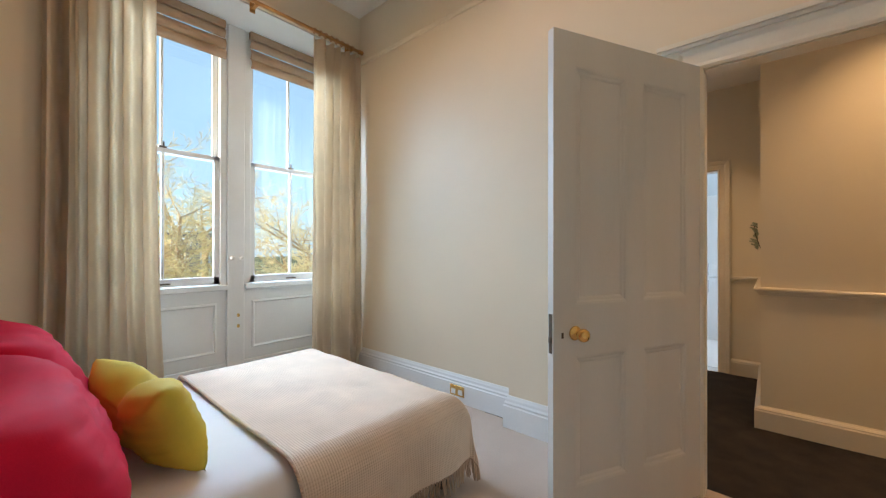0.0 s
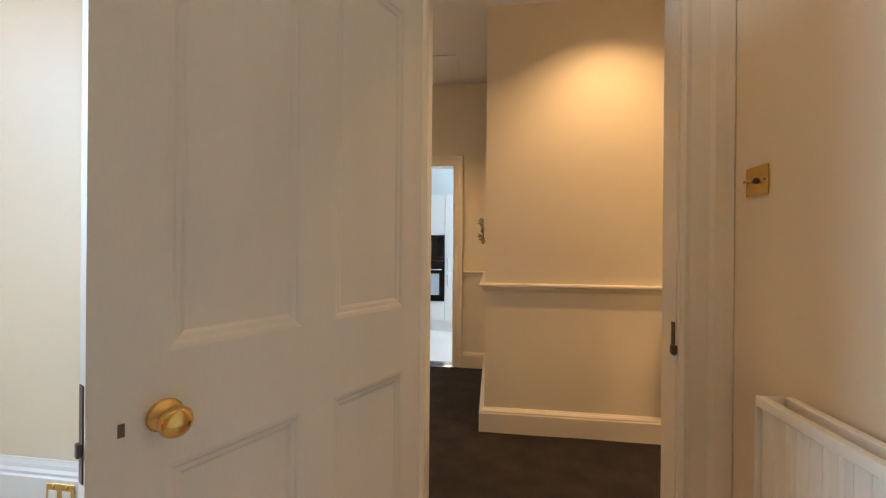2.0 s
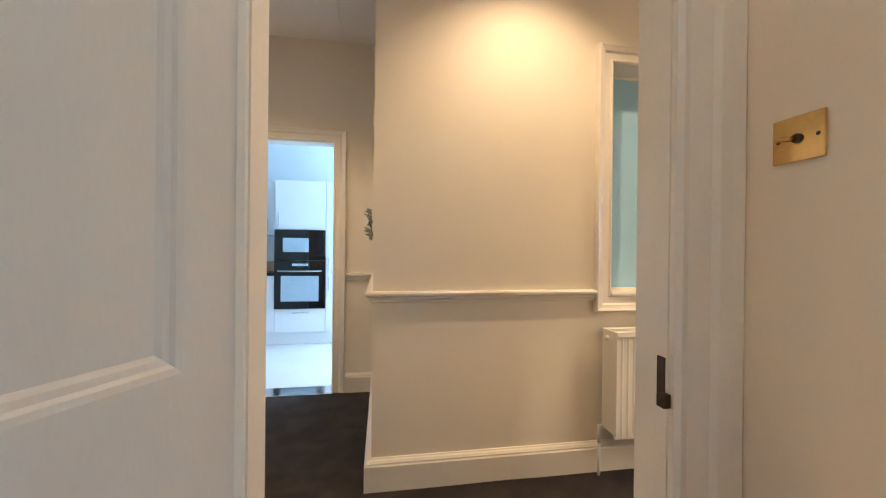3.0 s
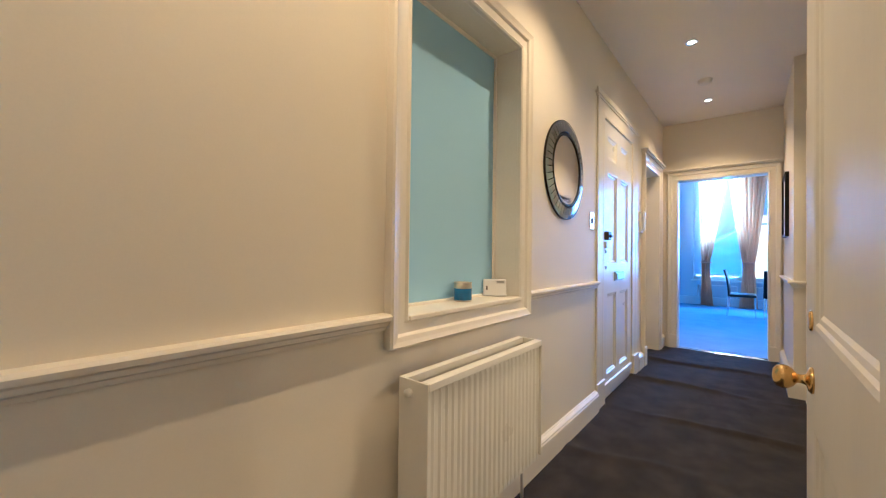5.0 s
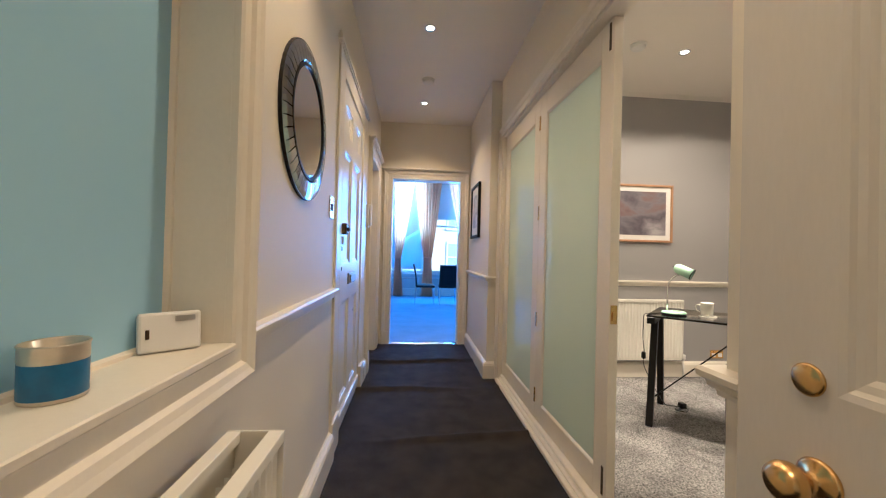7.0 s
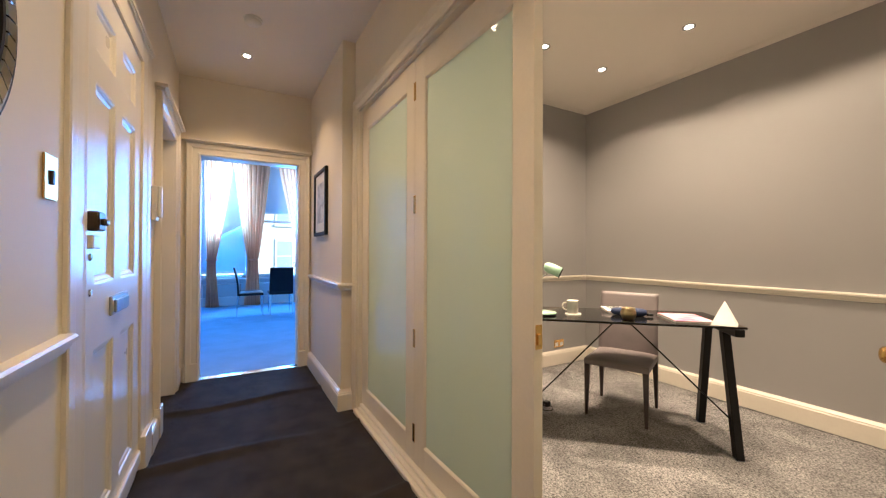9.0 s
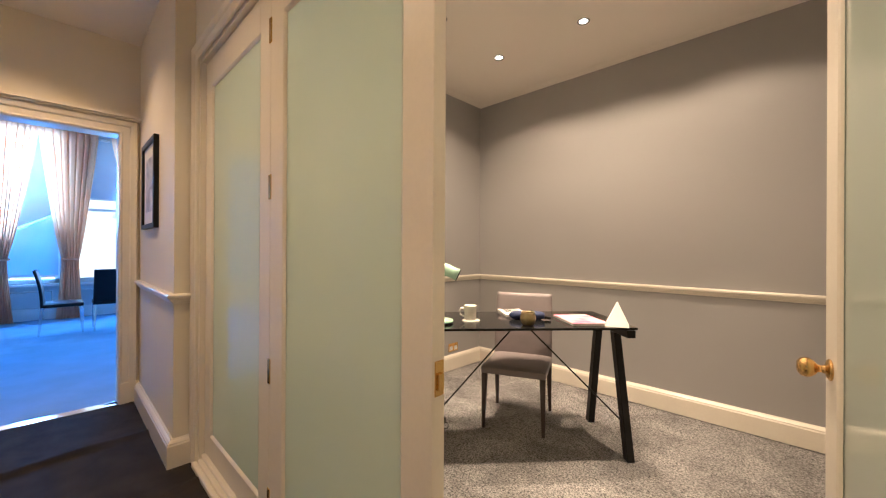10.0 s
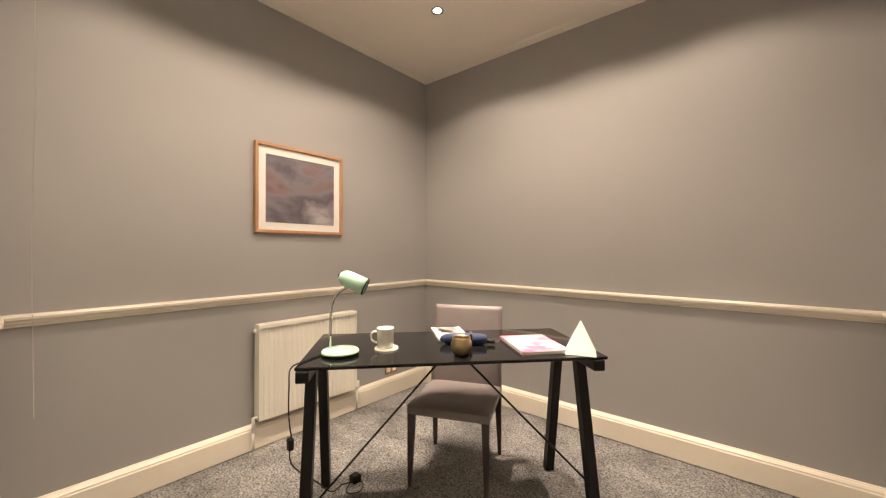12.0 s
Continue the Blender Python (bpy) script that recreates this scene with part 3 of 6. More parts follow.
run("baseboard_office", [(1.843, -0.2), (1.843, OY), (OX, OY), (OX, -0.125), (4.63, -0.125)], [(a, b + OZ) for a, b in SKIRT])
run("trim_dado_office", [(1.843, -0.2), (1.843, OY), (OX, OY), (OX, -0.125), (4.63, -0.125)], [(a, b - 0.02) for a, b in DADO])
run("baseboard_bedroom", [(DX0 - 0.13, 0.122), (-1.36, 0.122), (-1.36, 0.24), (-3.28, 0.24)], SKIRT_TALL, WINW)
run("baseboard_bedroom", [(-3.28, -1.92), (-3.28, -4.7), (0.81, -4.7), (0.81, 0.08)], SKIRT_TALL, WINW)
run("trim_picture_rail", [(DX0 + 0.9, 0.122), (-1.36, 0.122), (-1.36, 0.24), (-3.28, 0.24)], [(0, 3.20), (0.012, 3.205), (0.016, 3.225), (0.022, 3.235), (0, 3.245)], BEDWALL)
run("cornice_office", [(1.843, -0.125), (1.843, OY), (OX, OY), (OX, -0.125)], [(0, CH - 0.014), (0.02, CH - 0.013), (0.06, CH - 0.008), (0.085, CH - 0.001), (0, CH - 0.001)], CEIL)

ARCH = [(0, 0), (0, 0.018), (0.010, 0.024), (0.022, 0.018), (0.060, 0.020), (0.070, 0.030), (0.088, 0.034), (0.105, 0.040), (0.112, 0.032), (0.112, 0)]


def casing(name, u0, u1, top, at, profile=ARCH, mat=TRIM, crown=True):
    """An architrave round a doorway in a wall plane, with its lining; at(u, z, out)."""
    bm = sweep([(u0, 0), (u0, top), (u1, top), (u1, 0)], profile, at)
    if crown:
        wd = max(p[0] for p in profile)
        for z0, z1, o, e in ((top + 0.112, top + 0.128, 0.050, 0.012), (top + 0.128, top + 0.150, 0.070, 0.035)):
            vs = [bm.verts.new(at(u, z, w)) for u in (u0 - wd - e, u1 + wd + e) for z in (z0, z1) for w in (0, o)]
            for q in ((0, 1, 3, 2), (4, 6, 7, 5), (0, 4, 5, 1), (2, 3, 7, 6), (1, 5, 7, 3), (0, 2, 6, 4)):
                bm.faces.new([vs[i] for i in q])
        bmesh.ops.recalc_face_normals(bm, faces=bm.faces[:])
    setting(name, bm, mat)


casing("architrave_bedroom", DX0, DX1, DH, lambda u, z, o: (u, 0.122 - o * 0.9, z), [(a * 1.46, b) for a, b in ARCH])
casing("architrave_hall_bedroom", DX0, DX1, DH, lambda u, z, o: (u, 0.206 + o * 0.5, z), crown=False)
casing("architrave_front_door", FX0, FX1, FH, lambda u, z, o: (u, NY - o * 0.35, z), [(a * 1.7, b) for a, b in ARCH])
casing("architrave_side_door", SX0, SX1, SH, lambda u, z, o: (u, NY - o, z))
casing("architrave_living", LY0, LY1, LH, lambda u, z, o: (6.05 - o, u, z))
casing("architrave_kitchen", KX0, KX1, KH, lambda u, z, o: (u, 2.60 - o, z), [(a * 0.9, b * 0.8) for a, b in ARCH], crown=False)
# door linings with stops
setting("door_lining", boxes((DX0 - 0.01, DX0 + 0.004, 0.121, 0.226, 0, DH), (DX1 - 0.004, DX1 + 0.01, 0.121, 0.226, 0, DH), (DX0, DX1, 0.121, 0.226, DH - 0.004, DH + 0.01)), TRIM)
setting("door_lining", boxes((6.045, 6.21, LY0 - 0.01, LY0 + 0.003, 0, LH), (6.045, 6.21, LY1 - 0.003, LY1 + 0.01, 0, LH), (6.045, 6.21, LY0, LY1, LH - 0.003, LH + 0.01)), TRIM)
setting("door_lining", boxes((KX0 - 0.01, KX0 + 0.003, 2.595, 2.73, 0, KH), (KX1 - 0.003, KX1 + 0.01, 2.595, 2.73, 0, KH), (KX0, KX1, 2.595, 2.73, KH - 0.003, KH + 0.01)), TRIM)
setting("plinth_block", boxes((6.018, 6.049, LY0 - 0.125, LY0 - 0.003, 0, 0.17), (6.018, 6.049, LY1 + 0.003, LY1 + 0.125, 0, 0.17), bevel=0.004), TRIM)
setting("plinth_block", boxes((FX1 + 0.0, FX1 + 0.19, NY - 0.03, NY - 0.002, 0, 0.2), (SX0 - 0.115, SX0, NY - 0.042, NY - 0.002, 0, 0.2), (FX0 - 0.19, FX0, NY - 0.022, NY - 0.002, 0, 0.2), bevel=0.004), TRIM)

# ---------------------------------------------------------------- doors
def panel_door(name, m, w, h, t, panels, label, mat=DOORW, depth=0.012):
    """A framed door: hinge at the origin, x across, y through, with sunk panels as (x0, x1, z0, z1)."""
    door = thing(name, label, "door", m, kind="structure")
    xs = sorted({0, w, *[p[0] for p in panels], *[p[1] for p in panels]})
    zs = sorted({0, h, *[p[2] for p in panels], *[p[3] for p in panels]})
    bm = bmesh.new()
    # frame as full-height stiles and rails between
    cols = sorted({(p[0], p[1]) for p in panels})
    edges = [0] + [v for c in cols for v in c] + [w]
    for a, b in zip(edges[::2], edges[1::2]):
        box(bm, a, b, 0, t, 0, h)
    for x0, x1 in cols:
        z = 0
        for p in sorted([q for q in panels if (q[0], q[1]) == (x0, x1)], key=lambda q: q[2]):
            box(bm, x0, x1, 0, t, z, p[2])
            z = p[3]
        box(bm, x0, x1, 0, t, z, h)
    bmesh.ops.remove_doubles(bm, verts=bm.verts[:], dist=0.0001)
    part("door_leaf", bm, mat, door)
    for x0, x1, z0, z1 in panels:
        pb = boxes((x0, x1, depth, t - depth, z0, z1))
        prof = [(0, 0.0), (-0.010, 0.002), (-0.016, depth * 0.5), (-0.026, depth * 0.65), (-0.034, depth)]
        ring = [(x0, z0), (x1, z0), (x1, z1), (x0, z1)]
        sweep(ring, [(-a, b) for a, b in prof], lambda u, v, o: (u, o, v), pb, True)
        sweep(ring, [(-a, b) for a, b in prof], lambda u, v, o: (u, t - o, v), pb, True)
        part("panel", pb, mat, door)
    return door


KNOB = [(0.0, 0.0), (0.030, 0.0), (0.031, 0.004), (0.026, 0.008), (0.013, 0.012), (0.010, 0.020), (0.011, 0.028), (0.020, 0.034), (0.027, 0.044), (0.0285, 0.054), (0.025, 0.064), (0.016, 0.071), (0.0, 0.073)]


def knob_set(door, x, z, t, sides=(0, 1)):
    for s in sides:
        m = pose(x, t, z, -90, 0, 0) if s else pose(x, 0, z, 90, 0, 0)
        part("knob", lathe(KNOB, 24, at=m), BRASS, door, "polished brass door knob", True)


four = lambda w: [(0.115, w / 2 - 0.05, 0.22, 0.78), (w / 2 + 0.05, w - 0.115, 0.22, 0.78), (0.115, w / 2 - 0.05, 1.00, 2.02), (w / 2 + 0.05, w - 0.115, 1.00, 2.02)]
# bedroom door, hinged on its west jamb, standing open into the room
HX, HY, FXX, FYY = -0.226, 0.118, -0.646, -0.706
ang = math.degrees(math.atan2(FYY - HY, FXX - HX))
BW = math.hypot(FXX - HX, FYY - HY)
door_1 = panel_door("door_1", pose(HX, HY, 0.012, 0, 0, ang) @ pose(0, -0.035, 0), BW, 2.165, 0.035, four(BW), "white painted four-panel bedroom door standing open")
knob_set(door_1, BW - 0.112, 0.88, 0.035)
part("keyhole_plate", boxes((BW - 0.052, BW - 0.042, 0.034, 0.0365, 0.862, 0.886)), OLDMETAL, door_1)
part("lock_plate", boxes((BW - 0.001, BW + 0.002, 0.008, 0.027, 0.80, 0.965), (BW, BW + 0.008, 0.012, 0.024, 0.845, 0.868)), OLDMETAL, door_1, "dark iron lock plate")
setting("strike_plate", boxes((DX1 - 0.0065, DX1 - 0.0035, 0.125, 0.150, 0.853, 0.968), (DX1 - 0.02, DX1 - 0.004, 0.108, 0.128, 0.862, 0.892), bevel=0.001), OLDMETAL)

# hall door, open flat against the wall
def two_high(w):
    return [(0.155, w - 0.155, 0.20, 0.78), (0.155, w - 0.155, 1.01, 2.0)]


HLX, HLW = 0.835, 0.885
door_2 = panel_door("door_2", pose(HLX, 0.212, 0.012), HLW, 2.165, 0.038, two_high(HLW), "white painted panelled door folded back against hall wall")
knob_set(door_2, HLW - 0.135, 0.885, 0.038, (1,))
part("escutcheon", lathe([(0, 0), (0.024, 0), (0.024, 0.003), (0.020, 0.006), (0.0, 0.007)], 20, at=pose(HLW - 0.118, 0.038, 1.022, -90, 0, 0)), BRASS, door_2, "round brass keyhole cover", True)
for hz in (0.3, 1.9):
    part("hinge", tube([(0.0, 0.005, hz), (0.0, 0.005, hz + 0.1)], 0.006), BRASS, door_2)

# front door with six panels
FWD = FX1 - FX0 - 0.006
six = [(0.12, FWD / 2 - 0.055, 0.18, 0.86), (FWD / 2 + 0.055, FWD - 0.12, 0.18, 0.86), (0.12, FWD / 2 - 0.055, 1.10, 1.87), (FWD / 2 + 0.055, FWD - 0.12, 1.10, 1.87),
       (0.12, FWD / 2 - 0.055, 1.98, 2.18), (FWD / 2 + 0.055, FWD - 0.12, 1.98, 2.18)]
door_3 = panel_door("door_3", pose(FX0 + 0.003, 1.290, 0.01), FWD, 2.285, 0.05, six, "white painted six-panel front door with letter plate", WHITE, 0.016)
part("letter_plate", boxes((FWD / 2 - 0.135, FWD / 2 + 0.135, -0.012, 0.002, 0.955, 1.035), (FWD / 2 - 0.11, FWD / 2 + 0.11, -0.022, -0.010, 0.965, 1.02), bevel=0.004), STEEL, door_3, "brushed steel letter plate")
part("night_latch", boxes((0.03, 0.115, -0.035, 0.002, 1.30, 1.37), (0.05, 0.10, -0.05, -0.03, 1.32, 1.345), bevel=0.006), OLDMETAL, door_3, "dark rim lock")
part("latch_keeper", boxes((0.025, 0.11, -0.022, 0.002, 1.235, 1.285), bevel=0.004), PLASTIC, door_3)
for kz in (1.205, 1.075):
    part("key_cover", lathe([(0, 0), (0.014, 0), (0.014, 0.003), (0.010, 0.006), (0, 0.006)], 16, at=pose(0.07, 0, kz, 90, 0, 0)), CHROME, door_3, "small chrome keyhole cover", True)
part("weather_bar", boxes((0.02, FWD - 0.02, -0.018, 0.002, 0.06, 0.13), bevel=0.006), WHITE, door_3)
setting("door_frame_front", boxes((FX0 - 0.01, FX0 + 0.002, NY + 0.001, 1.55, 0, FH), (FX1 - 0.002, FX1 + 0.01, NY + 0.001, 1.55, 0, FH), (FX0, FX1, NY + 0.001, 1.55, FH - 0.002, FH + 0.01)), TRIM)
# side door, closed
SWD = SX1 - SX0 - 0.006
door_4 = panel_door("door_4", pose(SX0 + 0.003, 1.42, 0.01), SWD, 2.175, 0.04, four(SWD), "white painted four-panel hall door, closed", WHITE)
knob_set(door_4, 0.07, 0.95, 0.04, (0,))
setting("door_frame_side", boxes((SX0 - 0.01, SX0 + 0.002, NY + 0.001, 1.55, 0, SH), (SX1 - 0.002, SX1 + 0.01, NY + 0.001, 1.55, 0, SH), (SX0, SX1, NY + 0.001, 1.55, SH - 0.002, SH + 0.01)), TRIM)

# ---------------------------------------------------------------- frosted glazed screen of the office
GY0, GY1, GT = -0.084, -0.04, 2.315
setting("screen_frame", boxes(
    (4.60, 4.715, -0.12, -0.012, 0, 2.40), (1.80, 1.845, -0.12, -0.012, 0, 2.40), (1.80, 4.72, -0.12, -0.016, GT + 0.004, 2.40)), TRIM, "cream painted frame of glazed screen")
setting("screen_architrave", sweep([(4.62, 0), (4.62, 2.335), (1.83, 2.335)][::-1], [(a * 0.75, b * 0.7) for a, b in ARCH], lambda u, z, o: (u, -0.012 + o, z)), TRIM)
setting("screen_sill", boxes((2.69, 4.60, -0.12, -0.006, 0, 0.045), (2.69, 4.62, -0.006, 0.022, 0, 0.032), (2.69, 4.60, -0.10, -0.022, 0.045, 0.072), bevel=0.006), TRIM)


def glazed_leaf(name, m, w, label, knob=False, hinges=()):
    d = thing(name, label, "door", m, kind="structure")
    z0, z1, s, t = 0.076, GT, 0.112, 0.044
    part("stile", boxes((0, s, 0, t, z0, z1), bevel=0.002), TRIM, d)
    part("stile", boxes((w - s, w, 0, t, z0, z1), bevel=0.002), TRIM, d)
    part("rail", boxes((s, w - s, 0, t, z0, z0 + 0.125), bevel=0.002), TRIM, d)
    part("rail", boxes((s, w - s, 0, t, z1 - 0.15, z1), bevel=0.002), TRIM, d)
    a, b = z0 + 0.125, z1 - 0.15
    prof = [(0, 0.0), (0.006, 0.004), (0.012, 0.010)]
    bead = sweep([(s, a), (w - s, a), (w - s, b), (s, b)], prof, lambda u, v, o: (u, t - o, v), None, True)
    sweep([(s, a), (w - s, a), (w - s, b), (s, b)], prof, lambda u, v, o: (u, o, v), bead, True)
    part("glazing_bead", bead, TRIM, d)
    part("pane", boxes((s, w - s, 0.012, t - 0.012, a, b)), FROST, d, "pale green frosted glass pane")
    for hx in hinges:
        for hz in (0.24, 0.76, 1.50, 2.13):
            part("hinge", boxes((hx - 0.012, hx + 0.012, t - 0.001, t + 0.003, hz - 0.05, hz + 0.05), bevel=0.001), BRASS, d, "brass hinge")
    if knob:
        knob_set(d, w - 0.055, 0.915, t)
    return d


PW = 0.9475
door_5 = glazed_leaf("door_5", pose(3.6525, GY0, 0), PW, "cream framed folding door with green frosted glass", hinges=(0.0,))
door_6 = glazed_leaf("door_6", pose(2.742, GY0 - 0.028, 0, 0, 0, 1.76), 0.911, "cream framed folding door with green frosted glass")
part("lock_keep", boxes((-0.003, 0.001, 0.006, 0.036, 0.90, 0.985), (-0.010, -0.002, 0.012, 0.030, 0.915, 0.955), bevel=0.001), BRASS, door_6, "brass lock keep")
for hz in (0.11, 2.17):
    part("flush_bolt", boxes((0.022, 0.038, 0.043, 0.047, hz, hz + 0.13), bevel=0.001), OLDMETAL, door_6)
hx, hy, fx, fy = 1.862, -0.10, 2.024, -1.048
ga = math.degrees(math.atan2(fy - hy, fx - hx))
door_7 = glazed_leaf("door_7", pose(hx, hy, 0, 0, 0, ga), math.hypot(fx - hx, fy - hy), "open office door with green frosted glass", knob=True)

# ---------------------------------------------------------------- internal window of the hall
CAS = [(a * 0.85, b) for a, b in ARCH]
win = thing("window_1", "cream framed internal window with teal frosted glass", "window", kind="structure")
part("window_frame", sweep([(IX0, IZ0), (IX0, IZ1), (IX1, IZ1), (IX1, IZ0)][::1], CAS, lambda u, z, o: (u, NY - o, z), None, True), TRIM, win)
part("reveal", boxes((IX0 - 0.01, IX0 + 0.001, NY, 1.49, IZ0, IZ1), (IX1 - 0.001, IX1 + 0.01, NY, 1.49, IZ0, IZ1), (IX0, IX1, NY, 1.49, IZ1 - 0.001, IZ1 + 0.01)), TRIM, win)
part("window_sill", boxes((IX0 - 0.002, IX1 + 0.002, NY - 0.03, 1.49, IZ0 - 0.012, IZ0 + 0.006), bevel=0.003), TRIM, win)
part("pane", boxes((IX0, IX1, 1.424, 1.434, IZ0, IZ1)), TEAL, win, "teal blue frosted glass pane")
part("glazing_bead", sweep([(IX0, IZ0 + 0.006), (IX1, IZ0 + 0.006), (IX1, IZ1), (IX0, IZ1)], [(0, 0.014), (0.008, 0.012), (0.012, 0.0)], lambda u, z, o: (u, 1.424 - o, z), None, True), TRIM, win)

# ---------------------------------------------------------------- bedroom windows
def sash_window(name, y0, y1, label):
    """A tall sash window in the recess, with a bar down each sash and panels under it."""
    w = thing(name, label, "window", kind="structure")
    z0, zm, z1 = 0.93, 2.07, 3.30
    part("window_frame", boxes((WX - 0.10, WX + 0.02, y0 - 0.055, y0, 0.88, z1 + 0.03), (WX - 0.10, WX + 0.02, y1, y1 + 0.055, 0.88, z1 + 0.03), (WX - 0.10, WX + 0.02, y0, y1, z1, z1 + 0.03), bevel=0.004), WINW, w)
    part("window_sill", boxes((WX - 0.10, WX + 0.06, y0 - 0.055, y1 + 0.055, 0.875, 0.925), bevel=0.008, seg=2), WINW, w)
    ym = (y0 + y1) / 2
    for nm, xa, a, b in (("lower_sash", WX - 0.035, z0, zm + 0.02), ("upper_sash", WX - 0.085, zm - 0.02, z1)):
        s = part(nm, boxes((xa, xa + 0.04, y0, y0 + 0.045, a, b), (xa, xa + 0.04, y1 - 0.045, y1, a, b), (xa, xa + 0.04, y0, y1, a, a + (0.07 if a == z0 else 0.04)), (xa, xa + 0.04, y0, y1, b - 0.04, b), bevel=0.003), WINW, w)
        part("glazing_bar", boxes((xa + 0.004, xa + 0.036, ym - 0.011, ym + 0.011, a + 0.03, b - 0.03), bevel=0.004), WINW, s)
        for ya, yb in ((y0 + 0.04, ym - 0.009), (ym + 0.009, y1 - 0.04)):
            g = part("pane", boxes((xa + 0.018, xa + 0.022, ya, yb, a + 0.03, b - 0.03)), GLASS, s)
            g.visible_shadow = False
    part("sash_fastener", boxes((WX - 0.03, WX + 0.01, ym - 0.03, ym + 0.03, zm + 0.02, zm + 0.035), (WX - 0.015, WX + 0.0, ym + 0.0, ym + 0.012, zm + 0.03, zm + 0.075), bevel=0.003), OLDMETAL, w)
    part("sash_lift", boxes((WX + 0.004, WX + 0.022, ym - 0.05, ym + 0.05, z0 + 0.02, z0 + 0.032), bevel=0.003), OLDMETAL, w)
    ap = part("apron_panel", boxes((WX - 0.10, WX + 0.0, y0 - 0.055, y1 + 0.055, 0.0, 0.874)), WINW, w)
    for a, b in ((0.30, 0.76),):
        part("panel_moulding", sweep([(y0 + 0.02, a), (y1 - 0.02, a), (y1 - 0.02, b), (y0 + 0.02, b)], [(0, 0), (0.004, 0.014), (0.016, 0.018), (0.024, 0.006), (0.03, 0)], lambda u, z, o: (WX + o, u, z), None, True), WINW, ap)
    part("skirting", boxes((WX, WX + 0.022, y0 - 0.055, y1 + 0.055, 0, 0.2), bevel=0.004), WINW, w)
    return w


sash_window("window_2", -1.80, -0.955, "tall white sash window with trees outside")
sash_window("window_3", -0.69, 0.125, "tall white sash window with trees outside")
mull = setting("window_mullion", boxes((WX - 0.10, WX + 0.035, -0.898, -0.747, 0, 3.34), bevel=0.006), WINW)
setting("shutter_knob", lathe([(0, 0), (0.016, 0), (0.018, 0.006), (0.010, 0.012), (0.020, 0.024), (0.014, 0.034), (0, 0.036)], 14, at=pose(WX + 0.035, -0.86, 1.17, 0, 90, 0)), PLASTIC, smooth=True)
setting("shutter_knob", lathe([(0, 0), (0.016, 0), (0.018, 0.006), (0.010, 0.012), (0.020, 0.024), (0.014, 0.034), (0, 0.036)], 14, at=pose(WX + 0.035, -0.785, 1.17, 0, 90, 0)), PLASTIC, smooth=True)
setting("shutter_catch", boxes((WX + 0.034, WX + 0.05, -0.815, -0.795, 0.62, 0.65), (WX + 0.034, WX + 0.05, -0.815, -0.795, 0.52, 0.55), bevel=0.003), BRASS)

# ================================================================ things: fixtures shared by the rooms
def downlight(x, y, z, group):
    d = thing("downlight", "recessed brass-rimmed ceiling downlight, switched on", "ceiling light", pose(x, y, z), group)
    part("bezel", lathe([(0.030, -0.002), (0.041, -0.006), (0.044, -0.003), (0.044, 0.0), (0.030, 0.0)], 24, close=False), CHROME, d, smooth=True)
    part("lens", lathe([(0.0, -0.0015), (0.030, -0.0015)], 20, close=False), LENS, d, "glowing warm white lens")
    return d


first = downlight(*HALL_SPOTS[0], CH - 0.001, "hall downlights")
for sx, sy in HALL_SPOTS[1:]:
    copy_thing(first, pose(sx, sy, CH - 0.001))
first = downlight(*BED_SPOTS[0], BC - 0.001, "bedroom downlights")
copy_thing(first, pose(*BED_SPOTS[1], BC - 0.001))
first = downlight(*OFFICE_SPOTS[0], CH - 0.001, "office downlights")
for sx, sy in OFFICE_SPOTS[1:] + OFFICE_DIM_SPOTS:
    copy_thing(first, pose(sx, sy, CH - 0.001))


def smoke_alarm(x, y, z):
    s = thing("smoke_alarm", "round white smoke alarm on ceiling", "smoke alarm", pose(x, y, z))
    part("base", lathe([(0.0, 0.0), (0.062, 0.0), (0.062, -0.012), (0.0, -0.012)], 28), PLASTIC, s, smooth=False)
    part("cover", lathe([(0.055, -0.012), (0.056, -0.024), (0.046, -0.034), (0.02, -0.038), (0.0, -0.038)], 28, close=False), PLASTIC, s, smooth=True)


smoke_alarm(4.78, 0.72, CH - 0.0005)
smoke_alarm(3.95, -0.93, CH - 0.0005)


